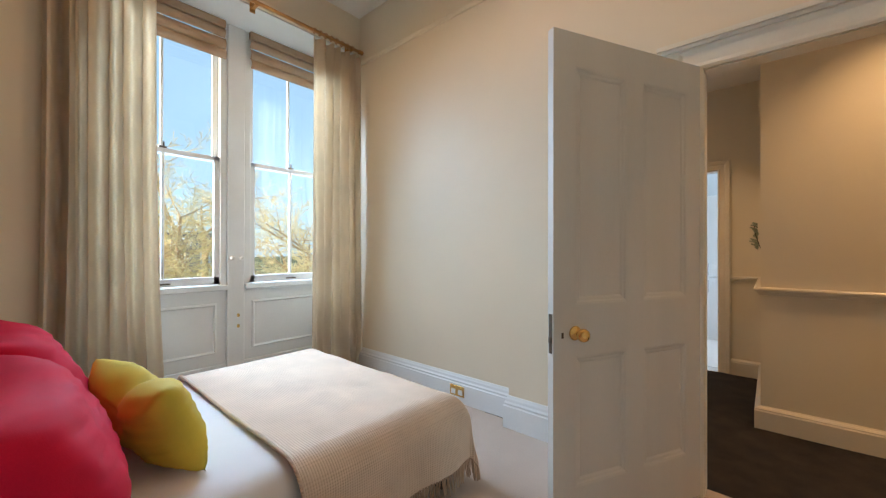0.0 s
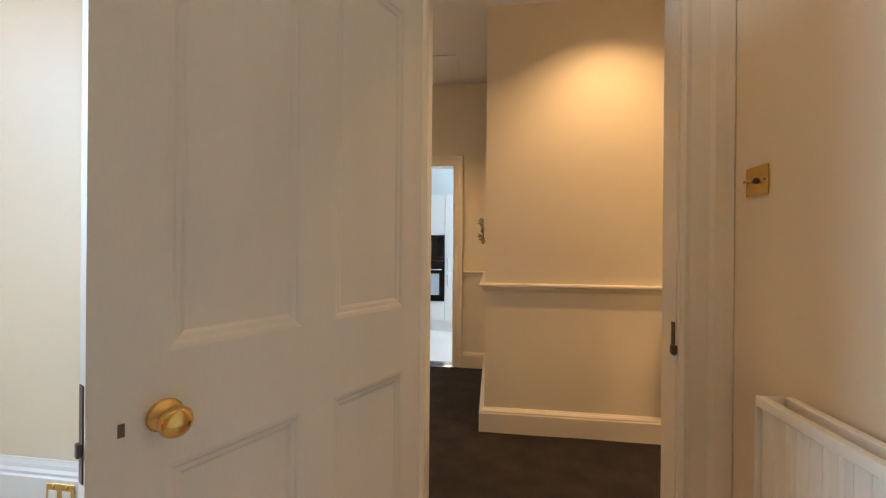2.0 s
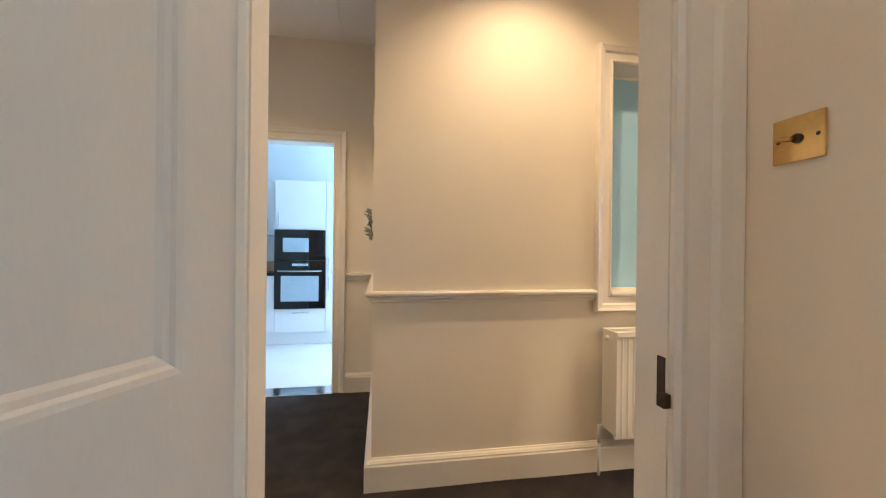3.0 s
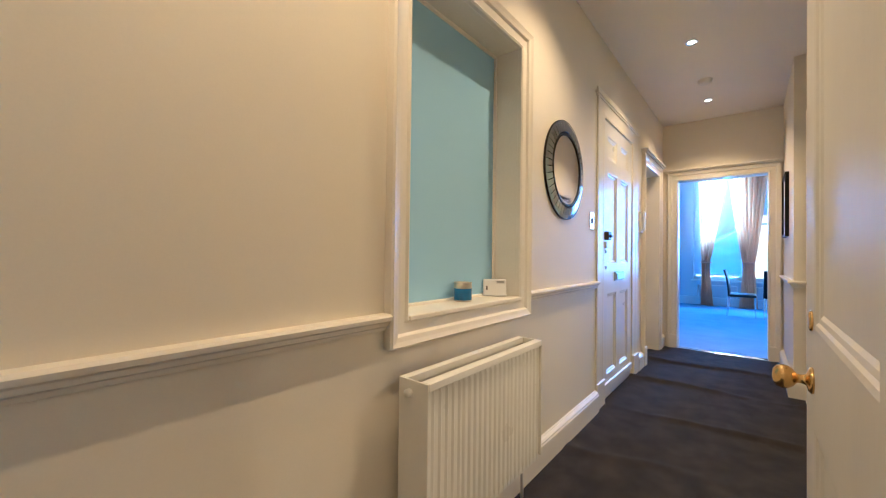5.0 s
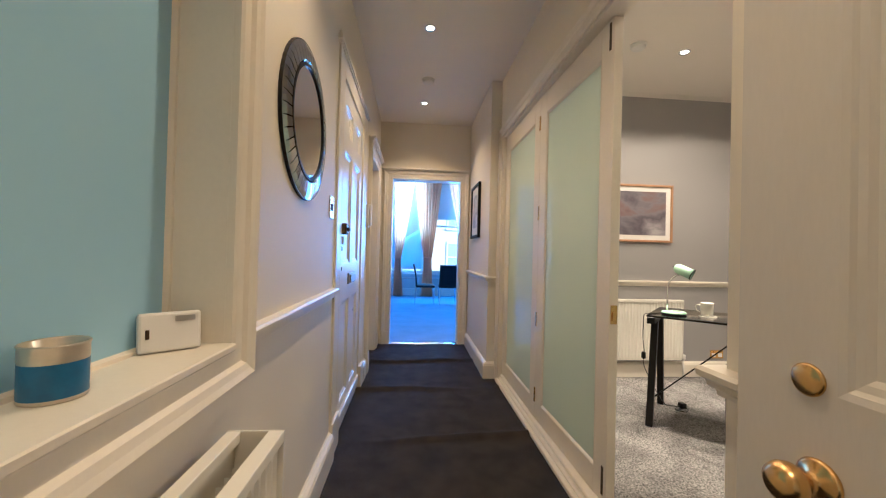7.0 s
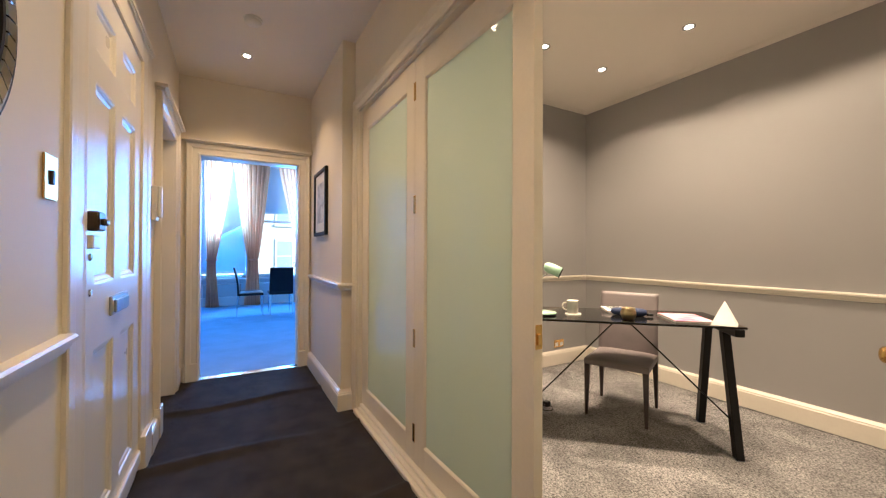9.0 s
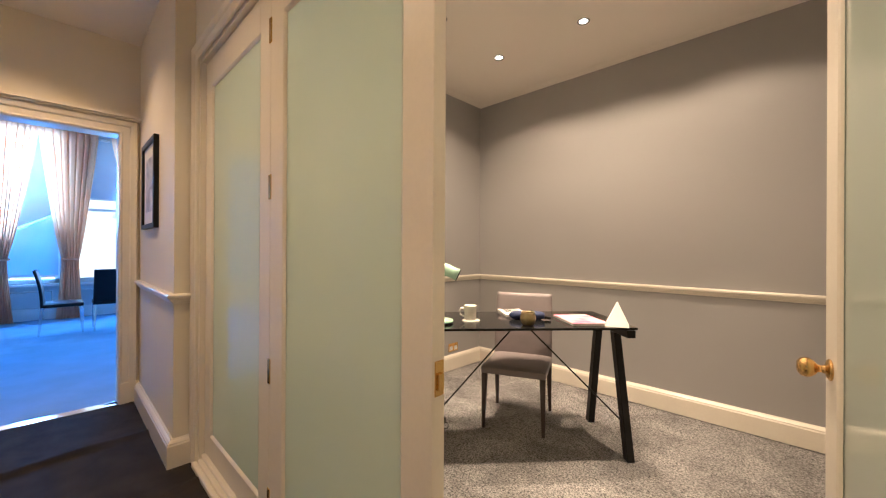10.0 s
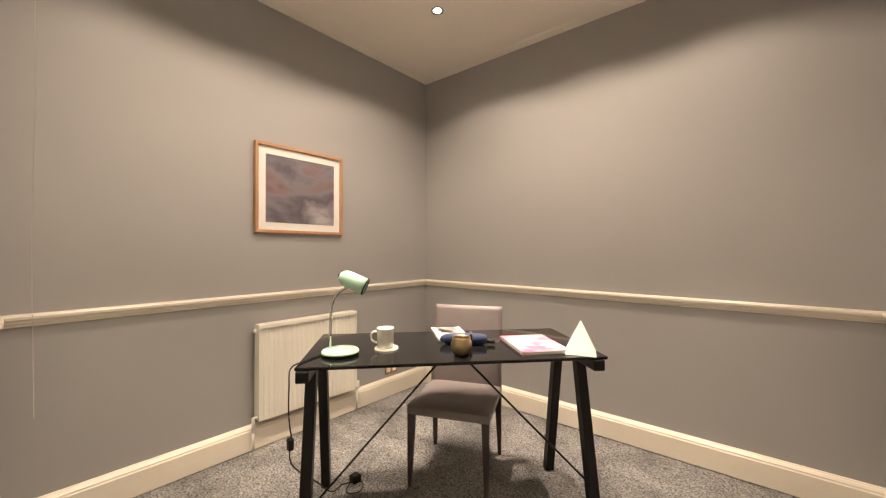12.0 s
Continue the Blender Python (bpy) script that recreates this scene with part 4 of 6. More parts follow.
def radiator(name, m, length, height, depth, label, ribs=True):
    """A panel radiator standing off its wall: x along, y into the room, z up from its lower edge."""
    r = thing(name, label, "radiator", m)
    pitch = 0.0333
    n = int(length / pitch)

    def front(a, b):
        x = a * length
        k = (x / pitch) % 1
        dip = 0.006 if 0.30 < k < 0.70 else 0.0
        if b < 0.05 or b > 0.95 or a < 0.02 or a > 0.98:
            dip = 0.0
        return (x, depth - 0.012 + dip * 0.9, b * height)

    bm = sheet(n * 4, 14, front)
    box(bm, 0, length, depth - 0.03, depth - 0.014, 0.0, height)
    part("front_panel", bm, RADW, r)
    bo, rw = depth * 0.28, depth * 0.2
    bk = boxes((0, length, bo, bo + 0.014, 0.0, height), bevel=0.002)
    part("back_panel", bk, RADW, r)
    part("side_cover", boxes((-0.006, 0.0, bo - 0.004, depth + 0.002, 0.02, height + 0.006), bevel=0.0015), RADW, r)
    part("side_cover", boxes((length, length + 0.006, bo - 0.004, depth + 0.002, 0.02, height + 0.006), bevel=0.0015), RADW, r)
    part("top_rail", boxes((0, length, depth - rw, depth + 0.002, height - 0.02, height + 0.006), (0, length, bo - 0.004, bo + rw * 0.8, height - 0.02, height + 0.006), bevel=0.002), RADW, r)
    part("bleed_cap", tube([(length + 0.004, depth * 0.55, height - 0.035), (length + 0.022, depth * 0.55, height - 0.035)], 0.013, 12), RADW, r, smooth=True)

    def fin(p, q):
        k = abs(((p * n * 2) % 2) - 1)
        return (p * length, bo + 0.016 + (depth - bo - 0.048) * k, 0.02 + (height - 0.09) * q)
    part("fins", sheet(n * 4, 1, fin), RADW, r)
    part("valve", tube([(-0.03, 0.06, 0.03), (0.02, 0.06, 0.03)], 0.011), PLASTIC, r, smooth=True)
    part("valve", lathe([(0.0, 0), (0.016, 0), (0.018, 0.01), (0.018, 0.05), (0.012, 0.056), (0, 0.056)], 16, at=pose(-0.03, 0.06, 0.0)), PLASTIC, r, "white radiator valve cap", True)
    part("valve", tube([(length + 0.03, 0.06, -0.06), (length + 0.03, 0.06, 0.03), (length - 0.01, 0.06, 0.03)], 0.010), PLASTIC, r, smooth=True)
    part("pipe", tube([(-0.03, 0.06, 0.0), (-0.03, 0.06, -m.translation.z - 0.02)], 0.008), PLASTIC, r, "painted copper pipe", True)
    part("pipe", tube([(length + 0.03, 0.06, -0.05), (length + 0.03, 0.06, -m.translation.z - 0.02)], 0.008), PLASTIC, r, "painted copper pipe", True)
    for bx in (length * 0.2, length * 0.8):
        part("wall_bracket", boxes((bx - 0.012, bx + 0.012, 0.0, bo + 0.002, 0.05, height - 0.06)), RADW, r)
    return r


radiator("radiator", pose(1.995, NY - 0.001, 0.235, 0, 0, 180), 0.785, 0.545, 0.168, "cream double panel radiator under internal window")
radiator("radiator", pose(OX - 0.001, -1.975, 0.155, 0, 0, 90), 0.75, 0.615, 0.085, "cream panel radiator on grey office wall")
radiator("radiator", pose(0.809, -0.20, 0.24, 0, 0, 90) @ pose(-1.3, 0, 0), 1.3, 0.60, 0.115, "white panel radiator beside bedroom door")


def socket(m, label, name="wall_socket"):
    s = thing(name, label, "socket", m)
    part("plate", boxes((-0.073, 0.073, 0, 0.006, -0.043, 0.043), bevel=0.002), BRASS, s)
    for x in (-0.036, 0.036):
        part("socket_insert", boxes((x - 0.022, x + 0.022, 0.005, 0.0075, -0.028, 0.012)), PLASTIC, s)
        part("rocker", boxes((x - 0.006, x + 0.006, 0.005, 0.010, 0.018, 0.034), bevel=0.001), BRASS, s)
    for x in (-0.06, 0.06):
        part("screw", lathe([(0, 0), (0.004, 0), (0.003, 0.0015), (0, 0.0015)], 10, at=pose(x, 0.006, 0, -90, 0, 0)), BRASS, s)
    return s


socket(pose(-1.90, 0.24 - 0.0305, 0.095, 0, 0, 180), "brass double socket on bedroom skirting")
socket(pose(OX - 0.001, -2.42, 0.20, 0, 0, 90), "brass double socket on grey office wall")


def toggle_plate(m, w, label):
    s = thing("light_switch", label, "light switch", m)
    part("plate", boxes((-w / 2, w / 2, 0, 0.005, -0.044, 0.044), bevel=0.002), BRASS, s)
    part("toggle", tube([(0.0, 0.004, 0), (0.012, 0.022, 0.0), (0.018, 0.030, -0.001)], 0.005), BRASS, s, smooth=True)
    part("collar", lathe([(0, 0), (0.010, 0), (0.009, 0.005), (0, 0.006)], 16, at=pose(0, 0.004, 0, -90, 0, 0)), OLDMETAL, s)
    for x in (-w / 2 + 0.012, w / 2 - 0.012):
        part("screw", lathe([(0, 0), (0.004, 0), (0.003, 0.0015), (0, 0.0015)], 10, at=pose(x, 0.005, 0, -90, 0, 0)), OLDMETAL, s)


toggle_plate(pose(0.809, -0.017, 1.424, 0, 0, 90), 0.094, "brass toggle light switch on bedroom wall")
sw = thing("light_switch", "brass rocker light switch on hall wall", "light switch", pose(3.20, NY - 0.001, 1.44, 0, 0, 180))
part("plate", boxes((-0.043, 0.043, 0, 0.006, -0.062, 0.062), bevel=0.002), BRASS, sw)
part("rocker", boxes((-0.008, 0.008, 0.005, 0.012, -0.02, 0.02), bevel=0.002), OLDMETAL, sw)

# ================================================================ bedroom
bed = thing("bed", "double bed made with white cotton bedding", "bed", pose(-1.98, -1.66, 0))
part("base", boxes((-0.74, 0.74, -1.05, 1.02, 0.14, 0.26), bevel=0.02), DARKWOOD, bed, "dark bed base")
for x in (-0.68, 0.70):
    for y in (-0.98, 0.97):
        part("leg", boxes((x - 0.035, x + 0.035, y - 0.035, y + 0.035, 0.0, 0.145), bevel=0.008), DARKWOOD, bed, "dark wooden bed leg")


def puffed(w, l, h, z0, seed):
    """A soft-edged mattress: rounded outlines stacked up, drawn in towards top and bottom."""
    bm = bmesh.new()
    rows = [(0.09, 0.0), (0.03, 0.02), (0.0, 0.06), (0.0, h - 0.13), (0.009, h - 0.095), (0.03, h - 0.055), (0.06, h - 0.024), (0.10, h - 0.006), (0.15, h), (0.35, h + 0.004), (0.6, h + 0.004)]
    rings = []
    for inset, z in rows:
        ring = []
        for i in range(96):
            t = 2 * math.pi * i / 96
            c, k = math.cos(t), math.sin(t)
            x = math.copysign(abs(c) ** 0.22, c) * (w / 2 - inset)
            y = math.copysign(abs(k) ** 0.16, k) * (l / 2 - inset)
            ring.append(bm.verts.new((x + 0.006 * noise.noise((z * 6, y * 4, seed + 3)), y, z0 + z + 0.006 * noise.noise((x * 2.2, y * 2.2, seed)) * (z > h * 0.6))))
        rings.append(ring)
    for p, q in zip(rings, rings[1:]):
        for i in range(96):
            bm.faces.new((p[i], p[(i + 1) % 96], q[(i + 1) % 96], q[i]))
    bm.faces.new(rings[0])
    bm.faces.new(rings[-1])
    bmesh.ops.recalc_face_normals(bm, faces=bm.faces[:])
    return bm


part("mattress", puffed(1.50, 2.10, 0.230, 0.225, 1.0), SHEET, bed, "white cotton sheet over deep mattress", True)
part("headboard", boxes((-0.78, 0.78, -1.12, -1.055, 0.1, 1.05), bevel=0.02, seg=2), BEDWALL, bed)

throw = thing("throw_blanket", "beige waffle throw with fringe over bed foot", "blanket")
TX0, TX1, TY0, TY1, TZ = -2.76, -1.205, -1.52, -0.585, 0.478


def roll(k, r):
    """Over a rounded edge: how far out and how far down, k along the cloth past the edge's start."""
    if k <= 0:
        return k, 0.0
    if k < r * math.pi / 2:
        return r * math.sin(k / r), r * (1 - math.cos(k / r))
    return r, r + k - r * math.pi / 2


def throw_at(a, b):
    """Across the bed from the far side over the top and down the near side and over the foot."""
    far, du = roll(0.20 + 0.13 - a * 2.08, 0.10)
    u = a * 2.08 - 0.33 - (TX1 - TX0 - 0.24)
    out, dn = roll(u, 0.14)
    fo, df = roll(b * 1.28 - (TY1 - TY0 - 0.10), 0.13)
    x = TX1 - 0.118 + out if u > -0.7 else TX0 + 0.122 - far
    y = TY1 - 0.10 + fo
    dn = max(dn, du)
    drop = (dn ** 3 + df ** 3) ** (1 / 3)
    k = min(1.0, max(0.0, dn - 0.10) * 5)
    w = min(1.0, max(0.0, df - 0.10) * 5)
    x += k * (0.016 * math.sin(y * 15 + 1) + 0.022 * noise.noise((y * 5, dn * 2, 3.0)) + 0.04 * max(0.0, dn - 0.12)) * (1 if u > -0.7 else -1) + 0.03 * w * k
    y += w * (0.016 * math.sin(x * 14) + 0.05 * max(0.0, df - 0.12)) + 0.02 * w * k
    z = TZ - drop + 0.008 * noise.noise((x * 3.1, y * 3.1, 2.0)) + 0.004 * noise.noise((x * 9, y * 9, 5.0))
    ripple = noise.noise((x * 3.0 + y * 9.0, y * 2.0 - x * 5.0, 8.0))
    return (x, y, max(0.03, z + 0.004 * (1 - k) * max(0.0, ripple)))


part("cloth", sheet(150, 90, throw_at, 0.006), THROW, throw, smooth=True)
part("hem", tube([Vector(throw_at(0.09 + 0.9 * i / 60, 0.004)) + Vector((0, 0, 0.003)) for i in range(61)], 0.008, 6), THROW, throw, smooth=True)
fr = bmesh.new()
random.seed(5)
for i in range(84):
    b = i / 83
    p = Vector(throw_at(1.0, b))
    q = p + Vector((random.uniform(-0.01, 0.014), random.uniform(-0.014, 0.014), -random.uniform(0.075, 0.10)))
    tube([p + Vector((0, 0, 0.006)), (p + q) / 2 + Vector((random.uniform(-0.005, 0.005), random.uniform(-0.006, 0.006), 0)), q], 0.0055, 5, fr, 0.003)
part("fringe", fr, FRINGE, throw, "twisted beige fringe")


def pillow(name, m, w, h, t, mat, label, chop=0.0, seed=0.0):
    """A stuffed pillow standing on its lower edge: x across, y through, z up; chop: how far the top is pinched in."""
    bm = bmesh.new()
    n = 34
    sides = []
    for sgn in (1, -1):
        g = []
        for i in range(n + 1):
            row = []
            for j in range(n + 1):
                u, v = i / n * 2 - 1, j / n * 2 - 1
                pin = 1 - 0.07 * (1 - abs(u)) * v * v - 0.0
                x = u * w / 2 * (1 - 0.09 * (1 - v * v))
                z = v * h / 2 * (1 - 0.09 * (1 - u * u)) * pin
                z -= chop * math.exp(-(u / 0.22) ** 2) * max(0, v + 0.3)
                e = max(0.0, (1 - u ** 4) * (1 - v ** 4)) ** 0.55
                y = sgn * t / 2 * e * (1 - 0.45 * (chop > 0) * math.exp(-(u / 0.3) ** 2) * max(0, v))
                fold = abs(noise.noise((u * 2.2 + seed, v * 5.5 - u * 2.0, 3.0)))
                y += sgn * e * (0.020 * (0.35 - min(0.35, fold)) + 0.012 * noise.noise((u * 3 + seed, v * 3, 1.0)) + 0.008 * noise.noise((u * 1.5 + v * 6, v * 2 + seed, 2.0)))
                row.append(bm.verts.new((x, y, z + h / 2)))
            g.append(row)
        for i in range(n):
            for j in range(n):
                f = (g[i][j], g[i + 1][j], g[i + 1][j + 1], g[i][j + 1])
                bm.faces.new(f)
        sides.append(g)
    bmesh.ops.remove_doubles(bm, verts=bm.verts[:], dist=0.0006)
    bmesh.ops.recalc_face_normals(bm, faces=bm.faces[:])
    p = thing(name, label, "cushion", m)
    part("cover", bm, mat, p, smooth=True)
    return p


pillow("cushion", pose(-1.40, -2.06, 0.455, 26, 0, -4), 0.84, 0.51, 0.34, REDCLOTH, "large crimson red cotton cushion propped on bed", 0.0, 1.0)
pillow("cushion", pose(-2.18, -2.06, 0.455, 24, 0, 4), 0.80, 0.54, 0.32, REDCLOTH, "large crimson red cotton cushion propped on bed", 0.0, 4.0)
pillow("cushion", pose(-1.80, -1.78, 0.462, 22, 0, 8), 0.68, 0.35, 0.20, YELLOWCLOTH, "small mustard yellow cushion with pinched top", 0.04, 7.0)
pillow("pillow", pose(-1.35, -2.46, 0.47, 30, 0, 2), 0.70, 0.42, 0.2, SHEET, "white cotton pillow behind red cushion", 0.0, 9.0)


def layer(nu, nv, place, off):
    """A cloth of two close layers joined round its edge."""
    bm = bmesh.new()
    off = Vector(off)
    g = [[[bm.verts.new(Vector(place(i / nu, j / nv)) + off * k) for j in range(nv + 1)] for i in range(nu + 1)] for k in (0, 1)]
    for k in (0, 1):
        for i in range(nu):
            for j in range(nv):
                bm.faces.new((g[k][i][j], g[k][i + 1][j], g[k][i + 1][j + 1], g[k][i][j + 1]))
    for i in range(nu):
        for j in (0, nv):
            bm.faces.new((g[0][i][j], g[0][i + 1][j], g[1][i + 1][j], g[1][i][j]))
    for j in range(nv):
        for i in (0, nu):
            bm.faces.new((g[0][i][j], g[0][i][j + 1], g[1][i][j + 1], g[1][i][j]))
    bmesh.ops.recalc_face_normals(bm, faces=bm.faces[:])
    return bm


def curtain(name, x, y0, y1, z0, z1, folds, depth, mat, label, gather=None, flare=0.0, seed=1.0):
    """A hanging curtain along y; gather(z) gives how much of its width it keeps, as (from, to) of 0 to 1."""
    c = thing(name, label, "curtain")

    def place(a, b):
        z = z0 + (z1 - z0) * b
        g0, g1 = gather(b) if gather else (0.0, 1.0)
        k = g0 + (g1 - g0) * a
        y = y0 + (y1 - y0) * k + flare * (1 - b) ** 3 * (a - 0.3)
        ph = a * folds * 2 * math.pi + 2.4 * noise.noise((a * 5, b * 0.9, seed))
        d = depth * (0.75 + 0.4 * noise.noise((a * 7, b * 0.8, seed + 2))) * min(1.0, 8 * a + 0.25, 8 * (1 - a) + 0.25)
        return (x + d * math.sin(ph) + 0.3 * d * math.sin(2 * ph + 1), y + 0.012 * math.cos(ph), z)

    part("cloth", layer(int(folds * 14), 46, place, (0.003, 0.001, 0)), mat, c, smooth=True)
    return c


curtain("curtain", -3.21, -2.09, -1.545, 0.02, 3.265, 6, 0.075, CURTAIN, "floor-length oatmeal linen curtain in soft folds", flare=0.10)
curtain("curtain", -3.21, -0.345, 0.19, 0.02, 3.265, 6, 0.055, CURTAIN, "floor-length oatmeal linen curtain in soft folds", flare=0.05, seed=4.0)
pole = thing("curtain_pole", "varnished pine curtain pole with wooden rings", "curtain pole")
part("rod", tube([(-3.20, -2.45, 3.315), (-3.20, 0.20, 3.315)], 0.016, 14), PINE, pole, smooth=True)
part("finial", lathe([(0.0, 0), (0.02, 0.0), (0.024, 0.012), (0.016, 0.02), (0.026, 0.036), (0.018, 0.05), (0, 0.056)], 18, at=pose(-3.20, 0.175, 3.315, -90, 0, 0)), PINE, pole, smooth=True)
for y in (-2.3, -0.86, 0.08):
    part("bracket", boxes((-3.285, -3.19, y - 0.016, y + 0.016, 3.285, 3.30), (-3.285, -3.272, y - 0.022, y + 0.022, 3.26, 3.345), bevel=0.003), PINE, pole)
for y in [-2.07 + i * 0.064 for i in range(9)] + [-0.33 + i * 0.060 for i in range(8)]:
    ring = bmesh.new()
    tube([(-3.20 + 0.025 * math.cos(a), y + 0.004 * math.sin(a * 2), 3.312 + 0.025 * math.sin(a)) for a in [i * math.pi / 7 for i in range(15)]], 0.0045, 6, ring)
    part("ring", ring, PINE, pole, smooth=True)


def roman_blind(y0, y1, label):
    b = thing("roman_blind", label, "blind")
    part("headrail", boxes((WX + 0.03, WX + 0.075, y0, y1, 3.255, 3.322), bevel=0.004), BLIND, b)
    for i, (a, c, o) in enumerate(((3.17, 3.26, 0.05), (3.06, 3.155, 0.066), (2.965, 3.055, 0.078))):
        def fold(u, v, a=a, c=c, o=o):
            return (WX + o + 0.026 * math.sin(v * math.pi) + 0.003 * noise.noise((u * 5, v, a)), y0 + (y1 - y0) * u, a + (c - a) * v)
        part("fold", sheet(20, 8, fold, 0.006), BLIND, b, smooth=True)


roman_blind(-1.80, -0.93, "tan cloth roman blind drawn up above window")
roman_blind(-0.715, 0.14, "tan cloth roman blind drawn up above window")

# ================================================================ hall
mir = thing("round_mirror", "round wall mirror with faceted glass border", "mirror", pose(2.675, NY - 0.001, 1.72, 90, 0, 0))
part("backing", lathe([(0, 0), (0.312, 0), (0.312, 0.012), (0, 0.012)], 64), BLACK, mir, "black backing disc")
part("mirror_glass", lathe([(0, 0.018), (0.215, 0.018), (0.222, 0.014)], 64, close=False), MIRROR, mir)
part("inner_rim", lathe([(0.218, 0.012), (0.218, 0.024), (0.229, 0.024), (0.229, 0.012)], 64, close=False), BLACK, mir)
tile = bmesh.new()
r0, r1, d = 0.230, 0.308, 2 * math.pi / 44 * 0.5


def pt(r, a, z):
    return tile.verts.new((r * math.cos(a), r * math.sin(a), z))


lo = [pt(r0, -d, 0.012), pt(r1, -d, 0.012), pt(r1, d, 0.012), pt(r0, d, 0.012)]
hi = [pt(r0 + 0.010, -d * 0.85, 0.024), pt(r1 - 0.022, -d * 0.88, 0.020), pt(r1 - 0.022, d * 0.88, 0.020), pt(r0 + 0.010, d * 0.85, 0.024)]
for i in range(4):
    tile.faces.new((lo[i], lo[(i + 1) % 4], hi[(i + 1) % 4], hi[i]))
tile.faces.new(hi)
first = part("mirror_tile", tile, SMOKED, mir)
for i in range(1, 44):
    o = new("mirror_tile", first.data)
    o.parent, o.rotation_euler = mir, (0, 0, 2 * math.pi * i / 44)

tin = thing("tin_can", "blue printed food tin with bare metal rim", "tin", pose(1.715, 1.366, IZ0 + 0.0065) @ Matrix.Scale(0.80, 4))
part("wall", lathe([(0.048, 0.0), (0.050, 0.003), (0.049, 0.006), (0.049, 0.072), (0.050, 0.075), (0.050, 0.100), (0.052, 0.103), (0.050, 0.106), (0.047, 0.103), (0.047, 0.01), (0, 0.008)], 32, close=False), TINTOP, tin, smooth=True)
part("paper_label", lathe([(0.0496, 0.008), (0.0498, 0.010), (0.0498, 0.070), (0.0496, 0.072)], 32, close=False), TINBLUE, tin, "blue paper label", True)
lab = bmesh.new()
for i in range(6):
    a0, a1 = -1.1 + i * 0.12, -1.1 + (i + 1) * 0.12
    lab.faces.new([lab.verts.new((0.0502 * math.cos(a), 0.0502 * math.sin(a), z)) for a, z in ((a0, 0.02), (a1, 0.02), (a1, 0.06), (a0, 0.06))])
part("label_panel", lab, PAPER, tin, "white label panel")
th = thing("thermostat", "white plastic thermostat standing on window sill", "thermostat", pose(1.985, 1.365, IZ0 + 0.0065, -8, 0, -50))
part("casing", boxes((-0.058, 0.058, -0.014, 0.014, 0, 0.086), bevel=0.006, seg=2), PLASTIC, th)
part("display", boxes((0.008, 0.046, -0.0155, -0.013, 0.064, 0.076)), STEEL, th, "small grey display")
part("button", boxes((-0.045, -0.038, -0.0155, -0.013, 0.03, 0.05)), OLDMETAL, th)

ic = thing("entry_phone", "white entry phone handset on hall wall", "intercom", pose(4.745, NY - 0.001, 1.45, 0, 0, 180))
part("wall_unit", boxes((-0.045, 0.045, 0, 0.028, -0.02, 0.20), bevel=0.006, seg=2), PLASTIC, ic)
part("handset", boxes((-0.024, 0.024, 0.028, 0.052, 0.0, 0.205), bevel=0.010, seg=2), PLASTIC, ic)


def framed_picture(m, w, h, fw, frame_mat, art, mount, label, category="picture"):
    """A framed picture: x across, y out from the wall, z up, centred."""
    p = thing("framed_picture", label, category, m)
    f = sweep([(-w / 2, -h / 2), (w / 2, -h / 2), (w / 2, h / 2), (-w / 2, h / 2)], [(0, 0), (0, 0.026), (0.003, 0.030), (fw - 0.003, 0.030), (fw, 0.026), (fw, 0.010)], lambda u, v, o: (u, o, v), None, True)
    part("frame", f, frame_mat, p)
    part("mount", boxes((-w / 2 + fw * 0.5, w / 2 - fw * 0.5, 0.006, 0.014, -h / 2 + fw * 0.5, h / 2 - fw * 0.5)), MOUNT, p, "white mount card")
    part("print", boxes((-w / 2 + mount, w / 2 - mount, 0.014, 0.0155, -h / 2 + mount, h / 2 - mount)), art, p)
    return p


framed_picture(pose(5.46, 0.091, 1.70), 0.52, 0.62, 0.032, BLACK, SKETCH, 0.12, "small black framed pale sketch on hall wall")
framed_picture(pose(OX - 0.001, -1.552, 1.672, 0, 0, 90), 0.668, 0.602, 0.022, OAK, MAUVE, 0.073, "oak framed mauve and grey abstract landscape print")

spr = thing("wall_foliage", "sprig of pale sage leaves on hall wall", "wall decoration", pose(-0.021, 2.30, 1.24, 0, 0, 90))
part("stem", tube([(0, 0.004, 0), (0.01, 0.03, 0.08), (0.0, 0.05, 0.16), (0.02, 0.06, 0.25)], 0.003), OLDMETAL, spr)
random.seed(8)
for i in range(16):
    z = 0.02 + 0.015 * i
    a = i * 2.3
    lf = sheet(4, 6, lambda u, v: ((u - 0.5) * 0.035 * math.sin(v * math.pi) , v * 0.06, 0.006 * math.cos(u * 6)))
    o = part("leaf", lf, PALELEAF, spr)
    o.matrix_basis = pose(0.005, 0.035, z, random.uniform(10, 60), 0, math.degrees(a) % 150 - 75)

# ================================================================ office
DL, DD, DZ = 1.35, 0.612, 0.783
u = Vector((-0.677, -0.736, 0)).normalized()
desk_m = Matrix.Translation((3.757, -0.912, 0)) @ Matrix(((u.x, -u.y, 0, 0), (u.y, u.x, 0, 0), (0, 0, 1, 0), (0, 0, 0, 1)))
